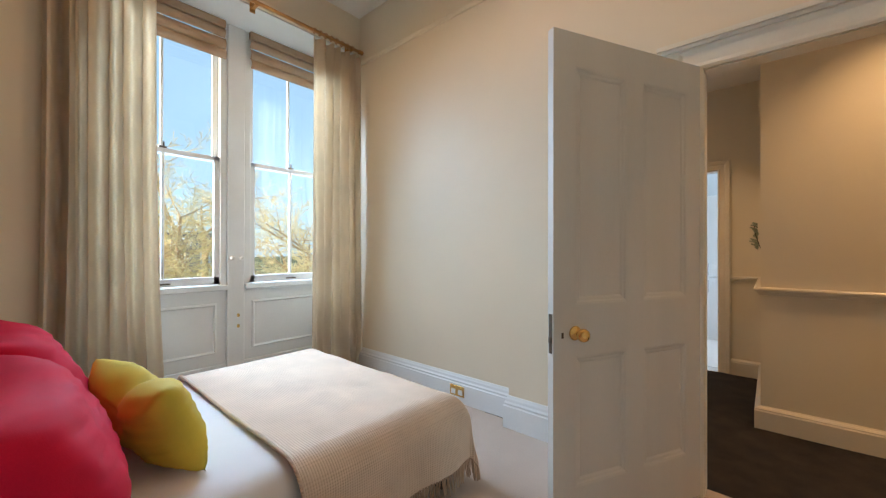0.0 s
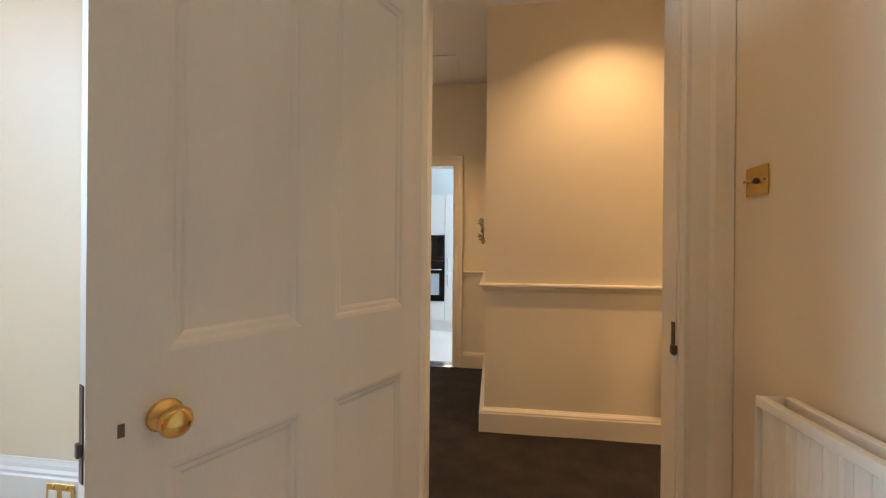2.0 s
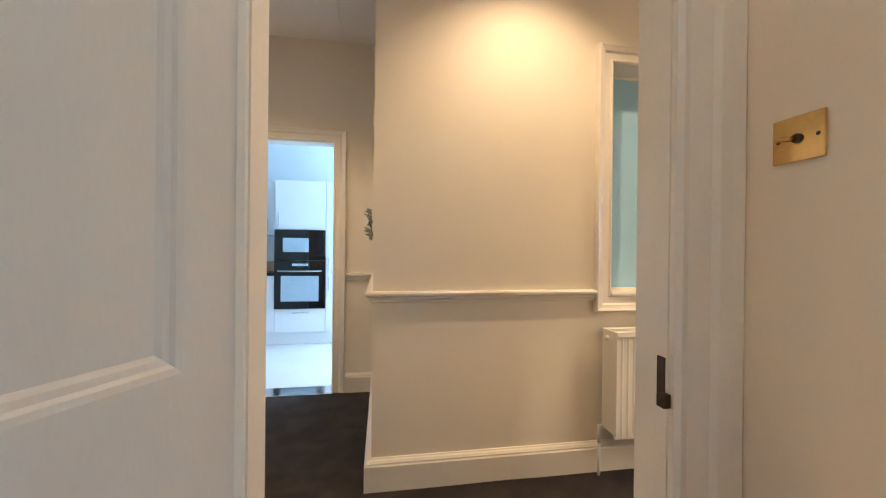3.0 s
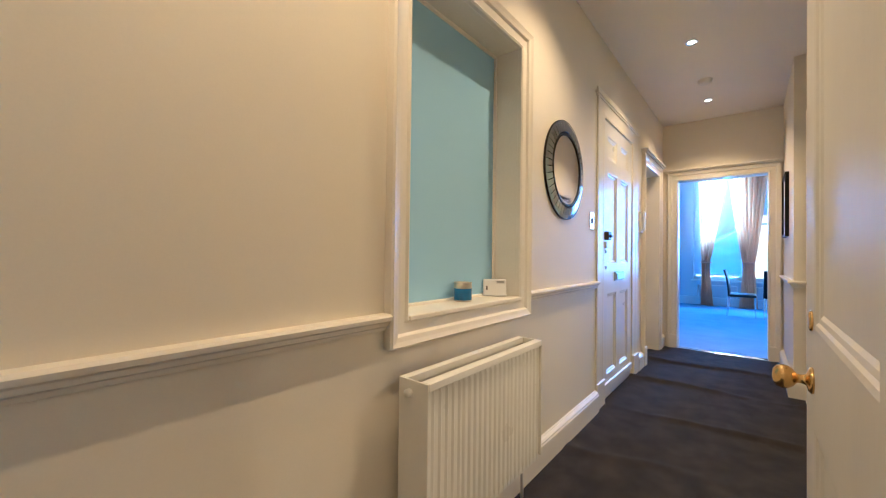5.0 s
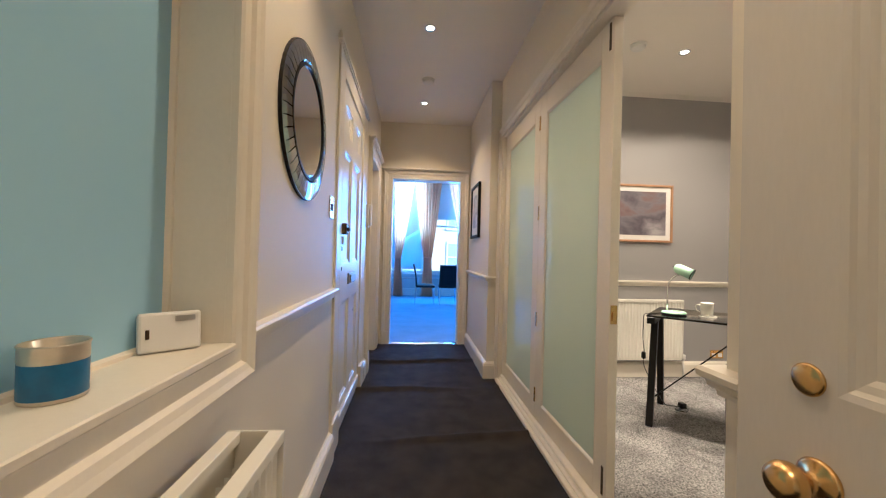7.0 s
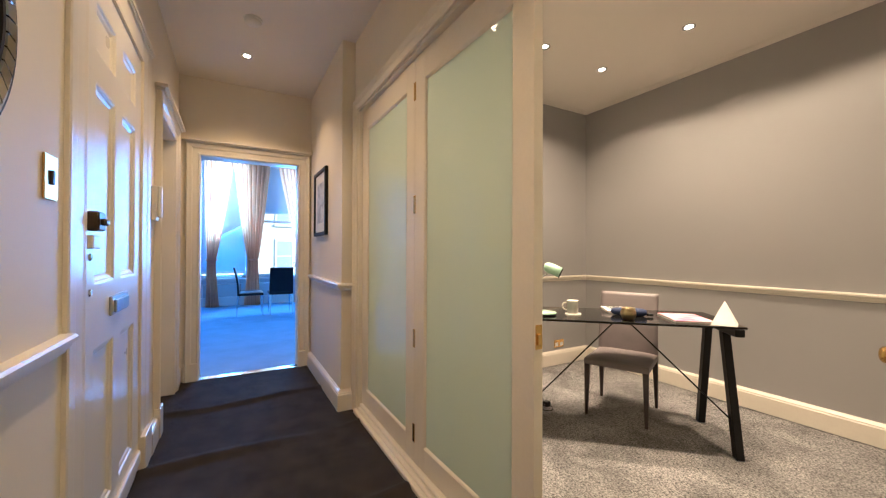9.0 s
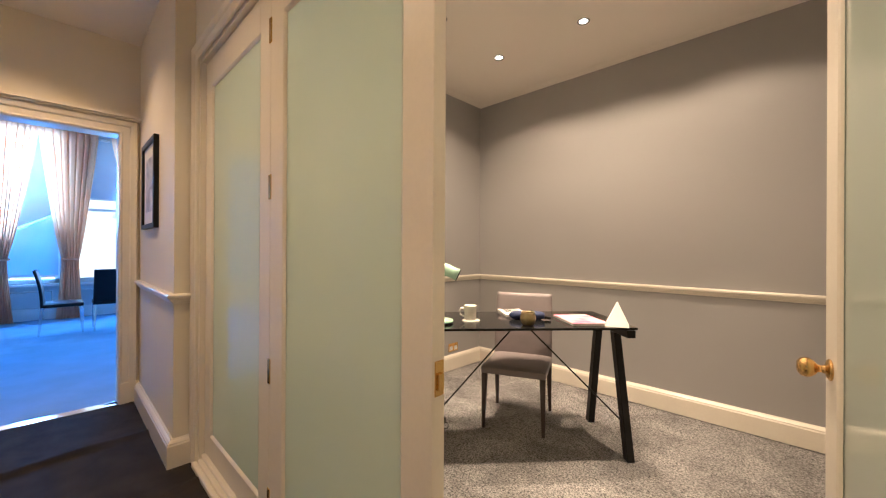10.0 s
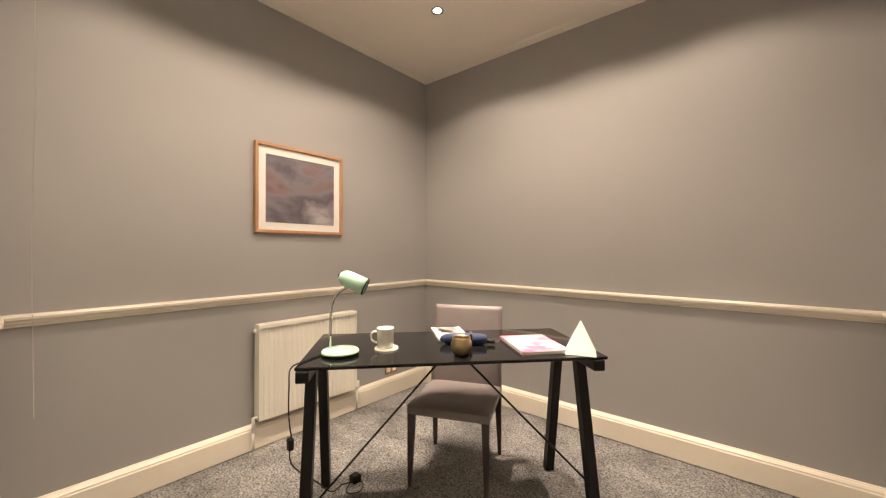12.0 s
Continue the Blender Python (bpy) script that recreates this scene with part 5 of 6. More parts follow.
# x runs along the front edge, y away from the door side
desk = thing("desk", "black glass-topped desk on splayed trestle legs", "desk", desk_m)
part("tabletop", boxes((0, DL, 0, DD, DZ - 0.014, DZ), bevel=0.003), BLACKGLASS, desk, "polished black glass top")
for x in (0.032, DL - 0.045):
    part("beam", boxes((x - 0.026, x + 0.026, -0.008, DD + 0.008, DZ - 0.062, DZ - 0.0145), bevel=0.003), BLACK, desk)
    for ya, yb in ((0.185, 0.015), (DD - 0.185, DD - 0.062)):
        lb = bmesh.new()
        vs = []
        for z, y in ((OZ, yb), (DZ - 0.062, ya)):
            for dx, dy in ((-0.023, -0.027), (0.023, -0.027), (0.023, 0.027), (-0.023, 0.027)):
                vs.append(lb.verts.new((x + dx, y + dy, z)))
        for q in ((0, 1, 2, 3), (4, 7, 6, 5), (0, 4, 5, 1), (1, 5, 6, 2), (2, 6, 7, 3), (3, 7, 4, 0)):
            lb.faces.new([vs[i] for i in q])
        bmesh.ops.bevel(lb, geom=lb.edges[:], offset=0.003, segments=1, affect="EDGES")
        part("leg", lb, BLACK, desk, "splayed black metal leg")
part("brace", tube([(DL / 2 - 0.035, DD * 0.30, DZ - 0.016), (0.032, 0.065, 0.15)], 0.005, 8), BLACK, desk, "thin black diagonal rod", True)
part("brace", tube([(DL / 2 + 0.035, DD * 0.30, DZ - 0.016), (DL - 0.045, 0.065, 0.17)], 0.005, 8), BLACK, desk, "thin black diagonal rod", True)


def dining_chair(name, m, mat, label, seat_mat=None, leg_mat=None):
    """A leather-wrapped chair: x across, y from front to back, z up."""
    c = thing(name, label, "chair", m)
    sm, lm = seat_mat or mat, leg_mat or mat

    def seat_top(a, b):
        e = (1 - (2 * a - 1) ** 6) * (1 - (2 * b - 1) ** 6)
        return (-0.215 + 0.43 * a, 0.0 + 0.44 * b, 0.438 + 0.022 * e)
    bm = boxes((-0.218, 0.218, -0.002, 0.442, 0.392, 0.442), bevel=0.010, seg=2)
    sheet(14, 14, seat_top, 0, bm)
    part("seat", bm, sm, c, smooth=False)

    def back_at(a, b):
        x = (-0.215 + 0.43 * a) * (1 - 0.03 * b)
        return (x, 0.425 + 0.075 * b * b + 0.018 * (2 * a - 1) ** 2, 0.42 + 0.50 * b)
    part("backrest", sheet(14, 18, back_at, -0.028), mat, c, smooth=True)
    for x, y, dx, dy in ((-0.195, 0.02, -0.006, -0.012), (0.195, 0.02, 0.006, -0.012), (-0.197, 0.425, -0.006, 0.03), (0.197, 0.425, 0.006, 0.03)):
        lb = bmesh.new()
        vs = [lb.verts.new((x + ox * s + dx * k, y + oy * s + dy * k, z)) for z, s, k in ((0.0, 0.010, 1), (0.40, 0.019, 0)) for ox, oy in ((-1, -1), (1, -1), (1, 1), (-1, 1))]
        for q in ((0, 1, 2, 3), (4, 7, 6, 5), (0, 4, 5, 1), (1, 5, 6, 2), (2, 6, 7, 3), (3, 7, 4, 0)):
            lb.faces.new([vs[i] for i in q])
        bmesh.ops.bevel(lb, geom=lb.edges[:], offset=0.003, segments=1, affect="EDGES")
        part("leg", lb, lm, c)
    return c


f = Vector((3.588, -1.672))
back = Vector((0.18, -0.42)).normalized()
chair_rz = math.degrees(math.atan2(back.y, back.x)) - 90
dining_chair("office_chair", pose(f.x, f.y, OZ, 0, 0, chair_rz) @ Matrix.Diagonal((1.05, 1.03, 1.0, 1.0)), LEATHER, "taupe leather dining chair pulled up to desk", LEATHER, LEATHERDK)

lp = thing("desk_lamp", "mint green gooseneck desk lamp on black desk", "lamp", pose(3.785, -1.150, DZ))
part("base", lathe([(0, 0), (0.078, 0), (0.082, 0.006), (0.080, 0.012), (0.0, 0.012)], 36), BLACK, lp, "black lamp foot", False)
part("base_cover", lathe([(0.083, 0.012), (0.084, 0.016), (0.078, 0.024), (0.03, 0.031), (0.0, 0.033)], 36, close=False), MINT, lp, smooth=True)
rgt = Vector((-0.766, -0.643, 0))
neck = [Vector((0.035, 0.03, 0.03)) + rgt * o + Vector((0, 0, z)) for o, z in ((0, 0), (0, 0.07), (0.002, 0.13), (0.004, 0.18), (0.014, 0.22), (0.034, 0.25), (0.060, 0.268), (0.085, 0.278))]
part("gooseneck", tube(neck, 0.006, 10), CHROME, lp, "ribbed chrome gooseneck", True)
hd = Vector((0.035, 0.03, 0.03)) + rgt * 0.075 + Vector((0, 0, 0.315))
head_way = (rgt * 0.9 + Vector((0, 0, -0.40))).normalized()
hm = Matrix.Translation(hd) @ head_way.to_track_quat("Z", "Y").to_matrix().to_4x4() @ Matrix.Scale(0.80, 4)
part("shade", lathe([(0.0, -0.045), (0.020, -0.042), (0.036, -0.030), (0.045, -0.008), (0.048, 0.02), (0.047, 0.06), (0.049, 0.115), (0.046, 0.115), (0.043, 0.06), (0.0, 0.0)], 30, at=hm, close=False), MINT, lp, "mint green enamel shade", True)
part("rim", lathe([(0.044, 0.112), (0.0505, 0.112), (0.0505, 0.119), (0.044, 0.119)], 30, at=hm, close=False), BLACK, lp)
part("switch", lathe([(0, 0), (0.010, 0), (0.010, 0.006), (0.0, 0.006)], 14, at=hm @ pose(0.0, 0, -0.046, 180, 0, 0)), BLACK, lp)
part("bulb", lathe([(0, 0.02), (0.012, 0.03), (0.022, 0.06), (0.026, 0.085), (0.018, 0.104), (0, 0.110)], 18, at=hm), CERAMIC, lp, smooth=True)

mug = thing("mug", "white ceramic mug on pale coaster", "mug", pose(3.700, -1.345, DZ + 0.0085))
part("body", lathe([(0.0, 0.0), (0.036, 0.0), (0.040, 0.004), (0.041, 0.09), (0.042, 0.094), (0.039, 0.094), (0.037, 0.008), (0.0, 0.006)], 32, close=False), CERAMIC, mug, smooth=True)
lft = -rgt
part("handle", tube([lft * 0.040 + Vector((0, 0, 0.075)), lft * 0.062 + Vector((0, 0, 0.074)), lft * 0.070 + Vector((0, 0, 0.055)), lft * 0.066 + Vector((0, 0, 0.035)), lft * 0.052 + Vector((0, 0, 0.024)), lft * 0.039 + Vector((0, 0, 0.022))], 0.0055, 8), CERAMIC, mug, smooth=True)
co = thing("coaster", "round pale cork coaster under mug", "coaster", pose(3.698, -1.350, DZ))
part("disc", lathe([(0, 0), (0.056, 0), (0.058, 0.002), (0.056, 0.008), (0, 0.008)], 32), CERAMIC, co)

cup = thing("gold_cup", "small antique gold metal tealight cup", "candle holder", pose(3.360, -1.500, DZ))
part("bowl", lathe([(0.0, 0.0), (0.030, 0.0), (0.040, 0.010), (0.049, 0.034), (0.048, 0.056), (0.041, 0.072), (0.042, 0.082), (0.039, 0.082), (0.038, 0.072), (0.044, 0.05), (0.03, 0.012), (0.0, 0.010)], 32, close=False), GOLD, cup, smooth=True)
case = thing("umbrella_case", "navy blue folding umbrella in cloth sleeve", "umbrella", pose(3.472, -1.655, DZ, 0, 0, 38) @ Matrix.Scale(0.82, 4))
prof = [(0.0, -0.15), (0.024, -0.148), (0.034, -0.12), (0.038, -0.05), (0.034, 0.0), (0.037, 0.06), (0.030, 0.11), (0.012, 0.135), (0.0, 0.137)]
bm = lathe(prof, 20, at=pose(0, 0, 0.034, 0, 90, 0))
for v in bm.verts:
    v.co.z = max(0.0, v.co.z + 0.004 * noise.noise(v.co * 25))
part("sleeve", bm, NAVY, case, smooth=True)
part("handle", tube([(-0.15, 0, 0.02), (-0.20, 0.004, 0.018)], 0.012, 12), BLACK, case, "black umbrella handle", True)
part("strap", boxes((-0.06, -0.045, -0.0395, 0.0395, 0.0, 0.0735), bevel=0.004), BLACK, case)


def booklet(name, corner, a, w, h, t, cover, label):
    b = thing(name, label, "magazine", pose(corner[0], corner[1], DZ, 0, 0, a))
    part("pages", boxes((0.002, w - 0.002, 0.002, h - 0.002, 0, t - 0.001)), PAPER, b)
    part("cover", sheet(10, 10, lambda p, q: (p * w, q * h, t + 0.003 * math.sin(p * 3.1) * q), 0.0012), cover, b)
    return b


mag = booklet("magazine", (2.990, -1.854), -40.5, 0.325, 0.24, 0.014, PINKCOVER, "pink and white marbled magazine lying on desk")
book = booklet("booklet", (3.507, -1.764), -40.4, 0.267, 0.17, 0.014, PAPER, "white booklet with black printed title bars")
for i in range(7):
    part("title_bar", boxes((0.105 + 0.021 * i, 0.114 + 0.021 * i, 0.018 + 0.012 * (i % 3), 0.15 - 0.018 * (i % 2), 0.0178, 0.0188)), BLACK, book, "black printed bar")
py = thing("pyramid_ornament", "white plaster pyramid ornament on desk corner", "ornament", pose(2.962, -1.892, DZ, 0, 0, 20))
bm = bmesh.new()
vs = [bm.verts.new(p) for p in ((-0.068, -0.068, 0), (0.068, -0.068, 0), (0.068, 0.068, 0), (-0.068, 0.068, 0), (0, 0, 0.152))]
for q in ((0, 1, 4), (1, 2, 4), (2, 3, 4), (3, 0, 4), (3, 2, 1, 0)):
    bm.faces.new([vs[i] for i in q])
bmesh.ops.bevel(bm, geom=bm.edges[:], offset=0.002, segments=2, affect="EDGES")
tagged(py, kind="")
part("body", bm, PLASTER, py)

cab = thing("lamp_cable", "black lamp cable trailing down to floor plug", "cable")
pts = [Vector(p) for p in (
    (3.832, -1.085, DZ + 0.004), (3.800, -0.975, DZ + 0.004), (3.755, -0.897, DZ + 0.002), (3.752, -0.889, 0.72), (3.757, -0.890, 0.62), (3.737, -0.885, 0.56), (3.762, -0.905, 0.50), (3.745, -0.890, 0.43),
    (3.80, -0.96, 0.33), (3.93, -1.12, 0.16), (4.00, -1.25, 0.02), (4.06, -1.36, OZ + 0.012), (4.00, -1.44, OZ + 0.012), (3.94, -1.38, OZ + 0.012), (3.99, -1.33, OZ + 0.012), (4.04, -1.40, OZ + 0.02))]
fine = []
for i in range(len(pts) - 1):
    a, b = pts[i], pts[i + 1]
    pa, pb = pts[max(i - 1, 0)], pts[min(i + 2, len(pts) - 1)]
    for k in range(5):
        t = k / 5
        fine.append(0.5 * ((2 * a) + (b - pa) * t + (2 * pa - 5 * a + 4 * b - pb) * t * t + (-pa + 3 * a - 3 * b + pb) * t ** 3))
part("flex", tube(fine + [pts[-1]], 0.0032, 6), BLACK, cab, smooth=True)
part("plug", boxes((4.015, 4.065, -1.45, -1.40, OZ + 0.002, OZ + 0.045), bevel=0.008, seg=2), BLACK, cab, "black three-pin plug")
part("inline_switch", boxes((3.742, 3.768, -0.908, -0.885, 0.46, 0.51), bevel=0.005), BLACK, cab)

bl = thing("roller_blind", "white roller blind rolled up above glazed screen", "blind")
part("roll", tube([(2.72, -0.20, 2.52), (4.60, -0.20, 2.52)], 0.032, 20), PLASTIC, bl, smooth=True)
for x in (2.70, 4.605):
    part("bracket", boxes((x - 0.012, x + 0.012, -0.24, -0.1255, 2.475, 2.565), bevel=0.006, seg=2), PLASTIC, bl)
ch = bmesh.new()
for i in range(150):
    for x in (4.545, 4.575):
        z = 2.5 - i * 0.013
        if z > 0.58:
            lathe([(0.0, -0.0026), (0.0026, 0), (0, 0.0026)], 6, ch, pose(x, -0.238 - 0.004 * math.sin(i * 0.05), z), False)
part("bead_chain", ch, CHROME, bl, "metal bead pull chain")

# ================================================================ living room through the far doorway
for i, (y0, y1) in enumerate(((0.55, 1.50), (-1.75, 0.42))):
    w = thing("window_%d" % (4 + i), "tall white sash bay window in daylight", "window", kind="structure")
    n = 2 if i else 1
    for k in range(n):
        a, b = y0 + (y1 - y0) * k / n, y0 + (y1 - y0) * (k + 1) / n
        part("window_frame", boxes((11.62, 11.70, a, a + 0.06, 0.62, 3.30), (11.62, 11.70, b - 0.06, b, 0.62, 3.30), (11.62, 11.70, a, b, 1.93, 1.98), (11.62, 11.70, a, b, 0.62, 0.70), (11.62, 11.70, a, b, 3.24, 3.30), bevel=0.004), WINW, w)
        g = part("pane", boxes((11.655, 11.66, a + 0.06, b - 0.06, 0.70, 3.24)), GLASS, w)
        g.visible_shadow = False
    part("window_sill", boxes((11.52, 11.64, y0 - 0.04, y1 + 0.04, 0.575, 0.62), bevel=0.006), WINW, w)
    part("apron_panel", sweep([(y0 + 0.08, 0.14), (y1 - 0.08, 0.14), (y1 - 0.08, 0.50), (y0 + 0.08, 0.50)], [(0, 0), (0.01, 0.016), (0.03, 0.0)], lambda u_, v_, o_: (11.6 - o_, u_, v_), None, True), WINW, w)
setting("baseboard_living", boxes((11.57, 11.6, -4.5, 2.6, 0, 0.2), bevel=0.006), WINW)


def tied(mid):
    """Gathered to a band a third of the way up, at mid of the width."""
    def gather(b):
        k = min(1.0, abs(b - 0.30) / (0.62 if b > 0.30 else 0.40)) ** (0.8 if b > 0.30 else 1.3)
        if b < 0.30:
            k *= 0.35
        return (max(0.0, mid - 0.14) * (1 - k), 1 - (1 - min(1.0, mid + 0.14)) * (1 - k))
    return gather


for y0, y1, z0, lab in ((0.57, 1.48, 0.76, "white roller blind drawn down, tinted with blue daylight"), (-1.73, 0.40, 2.15, "white roller blind half raised, tinted with blue daylight")):
    rb = thing("roller_blind", lab, "blind")
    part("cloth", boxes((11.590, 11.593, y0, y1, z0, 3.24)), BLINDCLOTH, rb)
    part("hem_bar", boxes((11.584, 11.598, y0, y1, z0 - 0.02, z0 + 0.012), bevel=0.004), WINW, rb)
    part("roller", tube([(11.585, y0, 3.262), (11.585, y1, 3.262)], 0.024, 14), WINW, rb, smooth=True)

for y0, y1, mid in ((1.37, 0.80, 0.26), (0.80, 0.06, 0.52), (-0.12, -0.85, 0.86)):
    c = curtain("curtain", 11.30, y0, y1, 0.02, 3.45, 8, 0.05, CREAMCURTAIN, "cream silk curtain tied back beside bay window", gather=tied(mid), seed=y0 + 3)
    yt = y0 + (y1 - y0) * mid
    part("tie_back", boxes((11.21, 11.39, yt - 0.11, yt + 0.11, 1.03, 1.07), bevel=0.01), CREAMCURTAIN, c, "cream tie-back band")

dining_chair("dining_chair", pose(10.0, 0.30, 0, 0, 0, 0) , BLACK, "dark leather dining chair beside window", BLACK, CHROME)
dining_chair("dining_chair", pose(10.2, -0.02, 0, 0, 0, 90), BLACK, "dark leather dining chair at glass table", BLACK, CHROME)
tb = thing("dining_table", "round glass dining table on chrome pedestal", "table", pose(10.35, -0.65, 0))
part("tabletop", lathe([(0, 0.735), (0.60, 0.735), (0.60, 0.747), (0, 0.747)], 48), GLASS, tb, "clear glass top")
part("pedestal", lathe([(0.24, 0), (0.24, 0.012), (0.05, 0.03), (0.035, 0.06), (0.035, 0.70), (0.15, 0.734)], 28, close=False), CHROME, tb, smooth=True)
pl = thing("potted_plant", "leafy green houseplant in pale pot on table", "plant", pose(10.4, -0.55, 0.748))
part("pot", lathe([(0, 0), (0.06, 0), (0.08, 0.12), (0.075, 0.12), (0.06, 0.02)], 22, close=False), CERAMIC, pl, smooth=True)
random.seed(11)
for i in range(34):
    d = Vector((random.uniform(-1, 1), random.uniform(-1, 1), random.uniform(0.4, 1.6))).normalized() * random.uniform(0.14, 0.34)
    lf = sheet(3, 6, lambda a, b: ((a - 0.5) * 0.05 * math.sin(b * math.pi), b * 0.12, -0.05 * b * b))
    o = part("leaf", lf, LEAF, pl)
    o.matrix_basis = Matrix.Translation((d.x, d.y, 0.1 + d.z)) @ pose(0, 0, 0, random.uniform(-30, 40), 0, math.degrees(math.atan2(d.y, d.x)) - 90)
    if i % 3 == 0:
        part("stem", tube([(0, 0, 0.08), (d.x * 0.5, d.y * 0.5, 0.09 + d.z * 0.7), (d.x, d.y, 0.1 + d.z)], 0.003, 5), LEAF, pl)

# ================================================================ kitchen through the near doorway
KF = 4.20


def cupboard(name, x0, x1, z0, z1, y, fronts, label, depth=0.6, handles=()):
    c = thing(name, label, "kitchen cabinet")
    part("carcass", boxes((x0, x1, y + 0.02, y + depth, z0, z1)), KITWHITE, c)
    for a, b in fronts:
        part("cabinet_door", boxes((x0 + 0.002, x1 - 0.002, y, y + 0.019, a + 0.002, b - 0.002), bevel=0.002), KITWHITE, c)
    for hx, hz, vertical in handles:
        if vertical:
            part("handle", tube([(hx, y, hz), (hx, y - 0.03, hz), (hx, y - 0.03, hz + 0.16), (hx, y, hz + 0.16)], 0.006), STEEL, c, "brushed steel bar handle", True)
        else:
            part("handle", tube([(hx, y, hz), (hx, y - 0.03, hz), (hx + 0.18, y - 0.03, hz), (hx + 0.18, y, hz)], 0.006), STEEL, c, "brushed steel bar handle", True)
    return c


tall = cupboard("oven_housing", -1.252, -0.66, 0.15, 2.01, KF - 0.02, ((1.415, 2.01), (0.16, 0.445)), "tall white oven housing cabinet", handles=((-1.20, 1.46, True), (-1.04, 0.40, False)))
cupboard("tall_larder", -0.658, -0.05, 0.15, 2.01, KF - 0.02, ((0.88, 2.01), (0.16, 0.875)), "tall white larder cabinet", handles=((-0.615, 0.91, True), (-0.615, 0.67, True)))
cupboard("base_cabinet", -1.854, -1.254, 0.15, 0.85, KF - 0.02, ((0.16, 0.85),), "white base cabinet under black worktop", handles=((-1.60, 0.64, True),))
cupboard("base_cabinet", -2.456, -1.856, 0.15, 0.85, KF - 0.02, ((0.16, 0.85),), "white base cabinet under black worktop", handles=((-1.90, 0.68, True),))
cupboard("wall_cabinet", -1.62, -1.254, 1.35, 2.03, KF + 0.24, ((1.35, 2.03),), "white kitchen wall cabinet over worktop", 0.41, handles=((-1.40, 1.39, True),))
setting("plinth", boxes((-2.43, -0.06, KF + 0.03, KF + 0.05, 0.005, 0.148)), KITWHITE)
wt = thing("worktop", "black stone kitchen worktop", "worktop")
part("slab", boxes((-2.44, -1.236, KF - 0.04, 4.85, 0.85, 0.885), bevel=0.003), WORKTOP, wt)
ov = thing("built_in_oven", "black glass built-in oven with steel handle", "oven", pose(-0.956, KF - 0.022, 0.45))
part("front", boxes((-0.297, 0.297, -0.02, 0.0, 0.0, 0.585), bevel=0.003), BLACKGLASS, ov)
part("door_glass", boxes((-0.22, 0.22, -0.0225, -0.019, 0.09, 0.40), bevel=0.001), PALEPANE, ov, "smoked oven window")
part("handle", tube([(-0.25, -0.02, 0.46), (-0.25, -0.06, 0.46), (0.25, -0.06, 0.46), (0.25, -0.02, 0.46)], 0.008), STEEL, ov, "steel oven handle", True)
part("display", boxes((-0.09, 0.09, -0.022, -0.019, 0.52, 0.55)), PALEPANE, ov)
mw = thing("built_in_microwave", "black glass built-in microwave oven", "microwave", pose(-0.956, KF - 0.022, 1.04))
part("front", boxes((-0.297, 0.297, -0.02, 0.0, 0.0, 0.37), bevel=0.003), BLACKGLASS, mw)
part("door_glass", boxes((-0.20, 0.10, -0.0225, -0.019, 0.10, 0.27), bevel=0.001), PALEPANE, mw, "grey microwave window")
part("control_panel", boxes((0.19, 0.27, -0.022, -0.019, 0.06, 0.34)), BLACK, mw)
hood = thing("splashback", "black glass splashback above hob", "splashback")
part("panel", boxes((-2.40, -1.62, 4.80, 4.849, 0.885, 1.62), bevel=0.003), BLACKGLASS, hood)
tiles = setting("wall_tiles", boxes((-1.62, -1.236, 4.838, 4.849, 0.885, 1.35)), KITWHITE)
tb1 = boxes((-0.099, 0.099, -0.004, 0.0, -0.049, 0.049), bevel=0.002)
proto = None
for r in range(4):
    for k in range(2):
        if proto is None:
            proto = part("tile", tb1, CERAMIC, tiles)
            o = proto
        else:
            o = new("tile", proto.data)
            o.parent = tiles
        o.location = (-1.52 + k * 0.2 - 0.0, 4.8375, 0.94 + r * 0.1)
hp = thing("herb_pot", "green herb in white pot on worktop", "plant", pose(-1.53, 4.35, 0.885))
part("pot", lathe([(0, 0), (0.035, 0), (0.048, 0.09), (0.044, 0.09), (0.034, 0.01)], 20, close=False), CERAMIC, hp, smooth=True)
random.seed(3)
for i in range(26):
    lf = sheet(3, 4, lambda a, b: ((a - 0.5) * 0.03 * math.sin(b * math.pi), b * 0.05, -0.012 * b))
    o = part("leaf", lf, LEAF, hp)
    o.matrix_basis = pose(random.uniform(-0.04, 0.04), random.uniform(-0.04, 0.04), 0.085 + random.uniform(0, 0.11), random.uniform(0, 70), 0, random.uniform(0, 360))
bd = thing("chopping_board", "round-topped wooden chopping board on worktop", "chopping board", pose(-1.38, 4.55, 0.885, -8, 0, 0))
part("board", boxes((-0.07, 0.07, -0.01, 0.01, 0, 0.13), bevel=0.009, seg=3), OAK, bd)
# unseen window, added round the kitchen's daylight lamp
kw = thing("window_6", "unseen white kitchen window added as daylight source", "window", kind="structure")
part("window_frame", boxes((1.42, 1.48, 3.30, 3.36, 1.0, 2.4), (1.42, 1.48, 4.64, 4.70, 1.0, 2.4), (1.42, 1.48, 3.30, 4.70, 1.0, 1.06), (1.42, 1.48, 3.30, 4.70, 2.34, 2.4)), WINW, kw)

# ================================================================ outside
setting("ground", sheet(40, 40, lambda a, b: (-300 + 600 * a, -300 + 600 * b, -4.2 + (0.8 * noise.noise((a * 9, b * 9, 0.5))) * (abs(a - 0.5) > 0.03))), GRASS, "rough winter grass falling away", True)


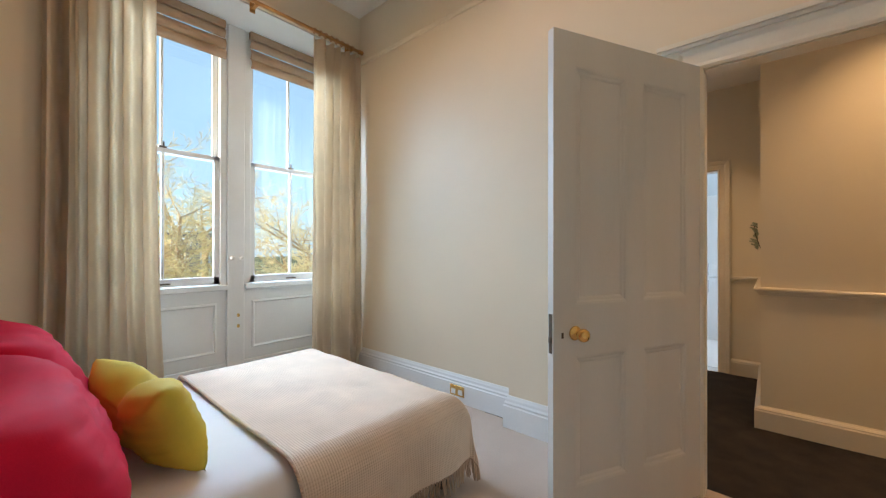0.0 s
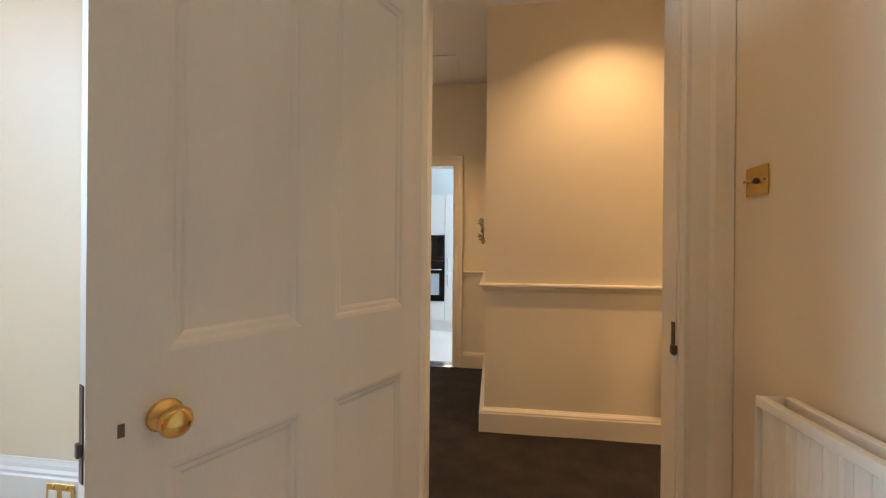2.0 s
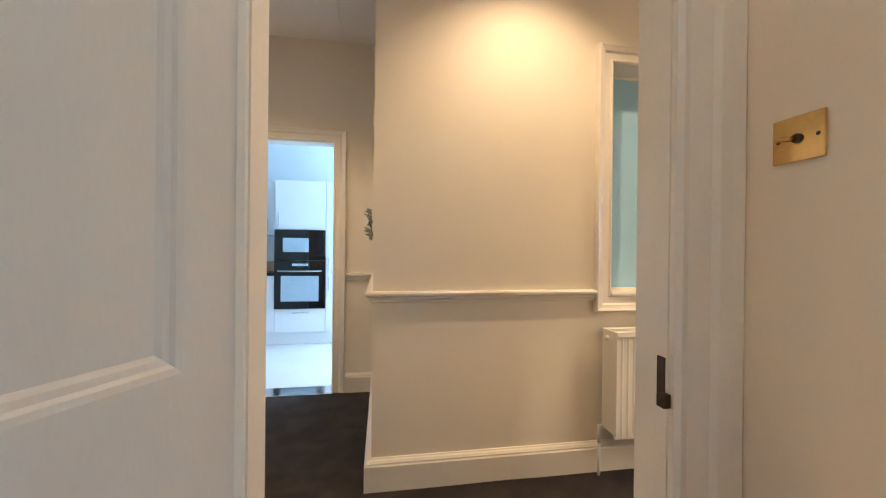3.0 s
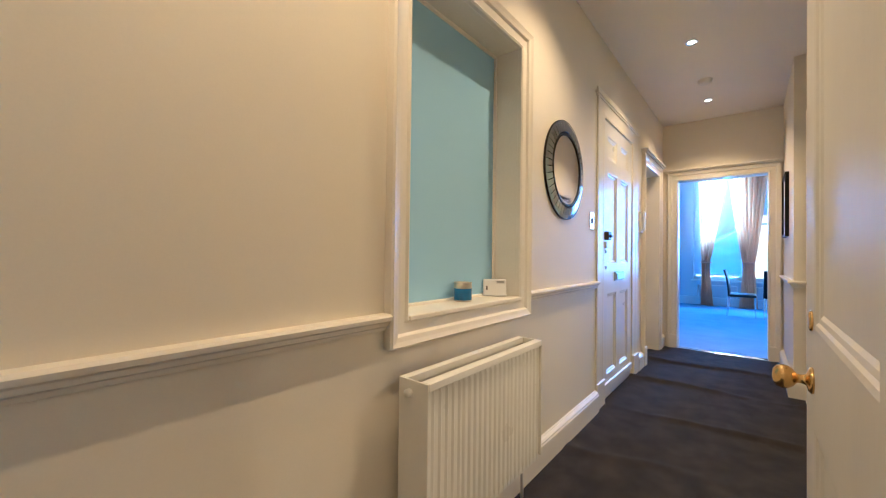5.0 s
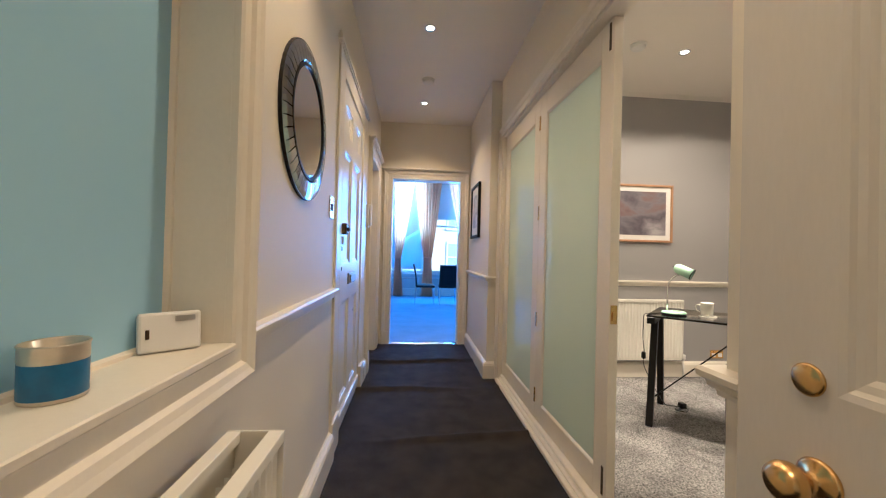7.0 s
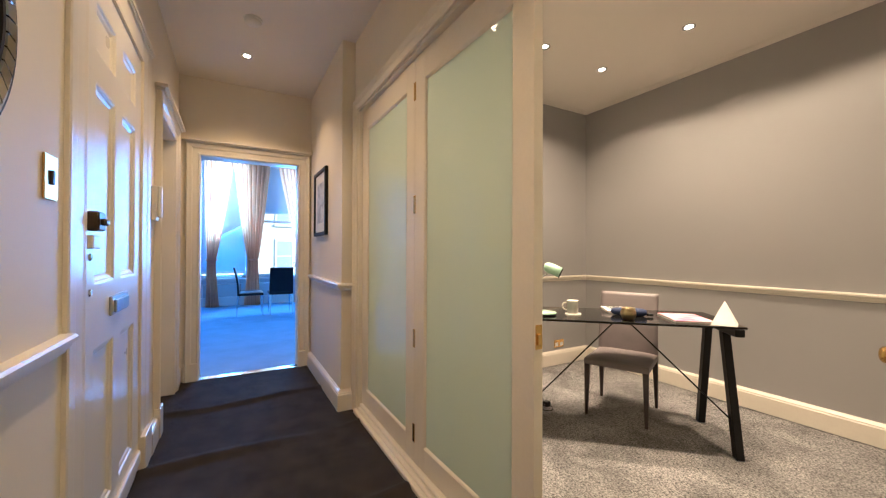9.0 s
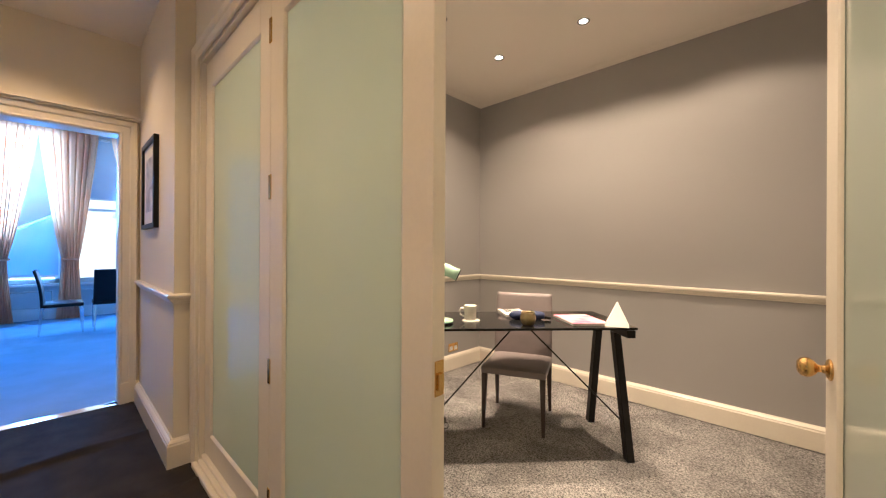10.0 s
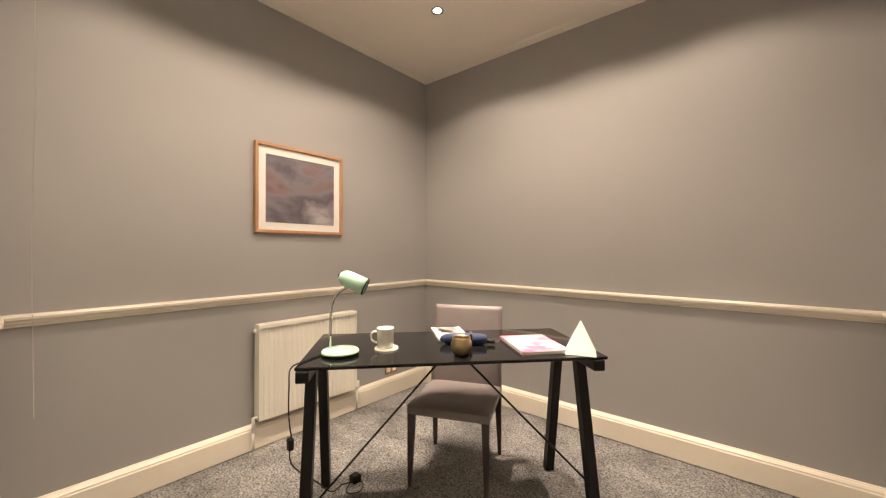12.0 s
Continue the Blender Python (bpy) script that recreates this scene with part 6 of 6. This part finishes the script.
def tree(name, x, y, z, height, seed, label):
    """A bare tree: tapered trunk and limbs, with many fine twigs."""
    rng = random.Random(seed)
    t = thing(name, label, "tree", pose(x, y, z), "bare trees outside bedroom")
    trunk, limbs, twigs = bmesh.new(), bmesh.new(), bmesh.new()

    def bar(bm, a, b, r0, r1, n):
        d = (b - a).normalized()
        s = d.cross(Vector((0.3, 0.2, 1))).normalized()
        q = d.cross(s)
        ra = [bm.verts.new(a + r0 * (s * math.cos(2 * math.pi * j / n) + q * math.sin(2 * math.pi * j / n))) for j in range(n)]
        rb = [bm.verts.new(b + r1 * (s * math.cos(2 * math.pi * j / n) + q * math.sin(2 * math.pi * j / n))) for j in range(n)]
        for j in range(n):
            bm.faces.new((ra[j], ra[(j + 1) % n], rb[(j + 1) % n], rb[j]))

    def grow(p, d, length, r, level):
        steps = 4
        for i in range(steps):
            d = (d + Vector((rng.uniform(-1, 1), rng.uniform(-1, 1), rng.uniform(-0.4, 0.8))) * (0.16 if level else 0.05)).normalized()
            e = p + d * length / steps
            r1 = r * 0.84
            bar(trunk if level == 0 else limbs if level < 3 else twigs, p, e, r, r1, 8 if level == 0 else 5 if level < 3 else 3)
            p, r = e, max(r1, 0.0095)
            if level < 5 and (i > 0 or level > 0):
                for _ in range(2 if level in (0, 1) else 1):
                    side = Vector((rng.uniform(-1, 1), rng.uniform(-1, 1), rng.uniform(-0.45, 0.55))).normalized()
                    grow(p, (d * 0.55 + side * 0.8).normalized(), length * rng.uniform(0.42, 0.62), r * 0.54, level + 1)

    grow(Vector((0, 0, 0)), Vector((0, 0, 1)), height * 0.42, height * 0.019, 0)
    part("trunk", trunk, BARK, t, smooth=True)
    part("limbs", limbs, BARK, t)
    part("twigs", twigs, TWIG, t, "fine winter twigs with golden sunlight in their colour")


tree("tree", -16.5, 1.6, -4.2, 13.5, 2, "bare winter tree in low golden sun")
tree("tree", -17.5, 7.2, -4.2, 12.5, 5, "bare winter tree in low golden sun")
tree("tree", -24.0, 5.0, -4.2, 15.0, 9, "bare winter tree in low golden sun")
tree("tree", -15.0, -0.6, -4.2, 10.5, 21, "bare winter tree in low golden sun")
tree("tree", -13.5, 4.4, -4.2, 9.5, 14, "bare winter tree in low golden sun")


def house(name, m, w, h, d, rows, cols, label, wall_mat=STONE):
    b = thing(name, label, "building", m)
    part("wall", boxes((0, d, -w / 2, w / 2, 0, h)), wall_mat, b)
    rf = bmesh.new()
    vs = [rf.verts.new(p) for p in ((-0.3, -w / 2, h), (-0.3, w / 2, h), (d / 2, w / 2, h + 2.5), (d / 2, -w / 2, h + 2.5), (d + 0.3, w / 2, h), (d + 0.3, -w / 2, h))]
    for q in ((0, 1, 2, 3), (3, 2, 4, 5), (0, 3, 5), (1, 4, 2), (0, 5, 4, 1)):
        rf.faces.new([vs[i] for i in q])
    part("roof", rf, SLATE, b)
    for r in range(rows):
        for c in range(cols):
            y = -w / 2 + w * (c + 0.5) / cols
            z = 1.2 + r * (h - 1.2) / rows
            wd = part("window", boxes((-0.06, 0.02, y - 0.62, y - 0.5, z, z + 2.0), (-0.06, 0.02, y + 0.5, y + 0.62, z, z + 2.0), (-0.06, 0.02, y - 0.62, y + 0.62, z + 1.9, z + 2.05), (-0.12, 0.02, y - 0.7, y + 0.7, z - 0.12, z), (-0.05, 0.0, y - 0.5, y + 0.5, z + 0.95, z + 1.03)), WINW, b)
            part("pane", boxes((-0.03, -0.02, y - 0.5, y + 0.5, z, z + 1.9)), PALEPANE, wd)
    return b


house("terraced_house", pose(27, -2, -4.2, 0, 0, 25), 34, 13, 9, 4, 9, "pale painted terrace across the street in sun", PALESTONE)
house("far_house", pose(-60, 14, -4.2, 0, 0, 180), 12, 5.5, 7, 2, 4, "distant slate-roofed sandstone house behind trees")
house("far_house", pose(-70, -6, -4.2, 0, 0, 180), 14, 6.5, 7, 2, 4, "distant slate-roofed sandstone house behind trees")
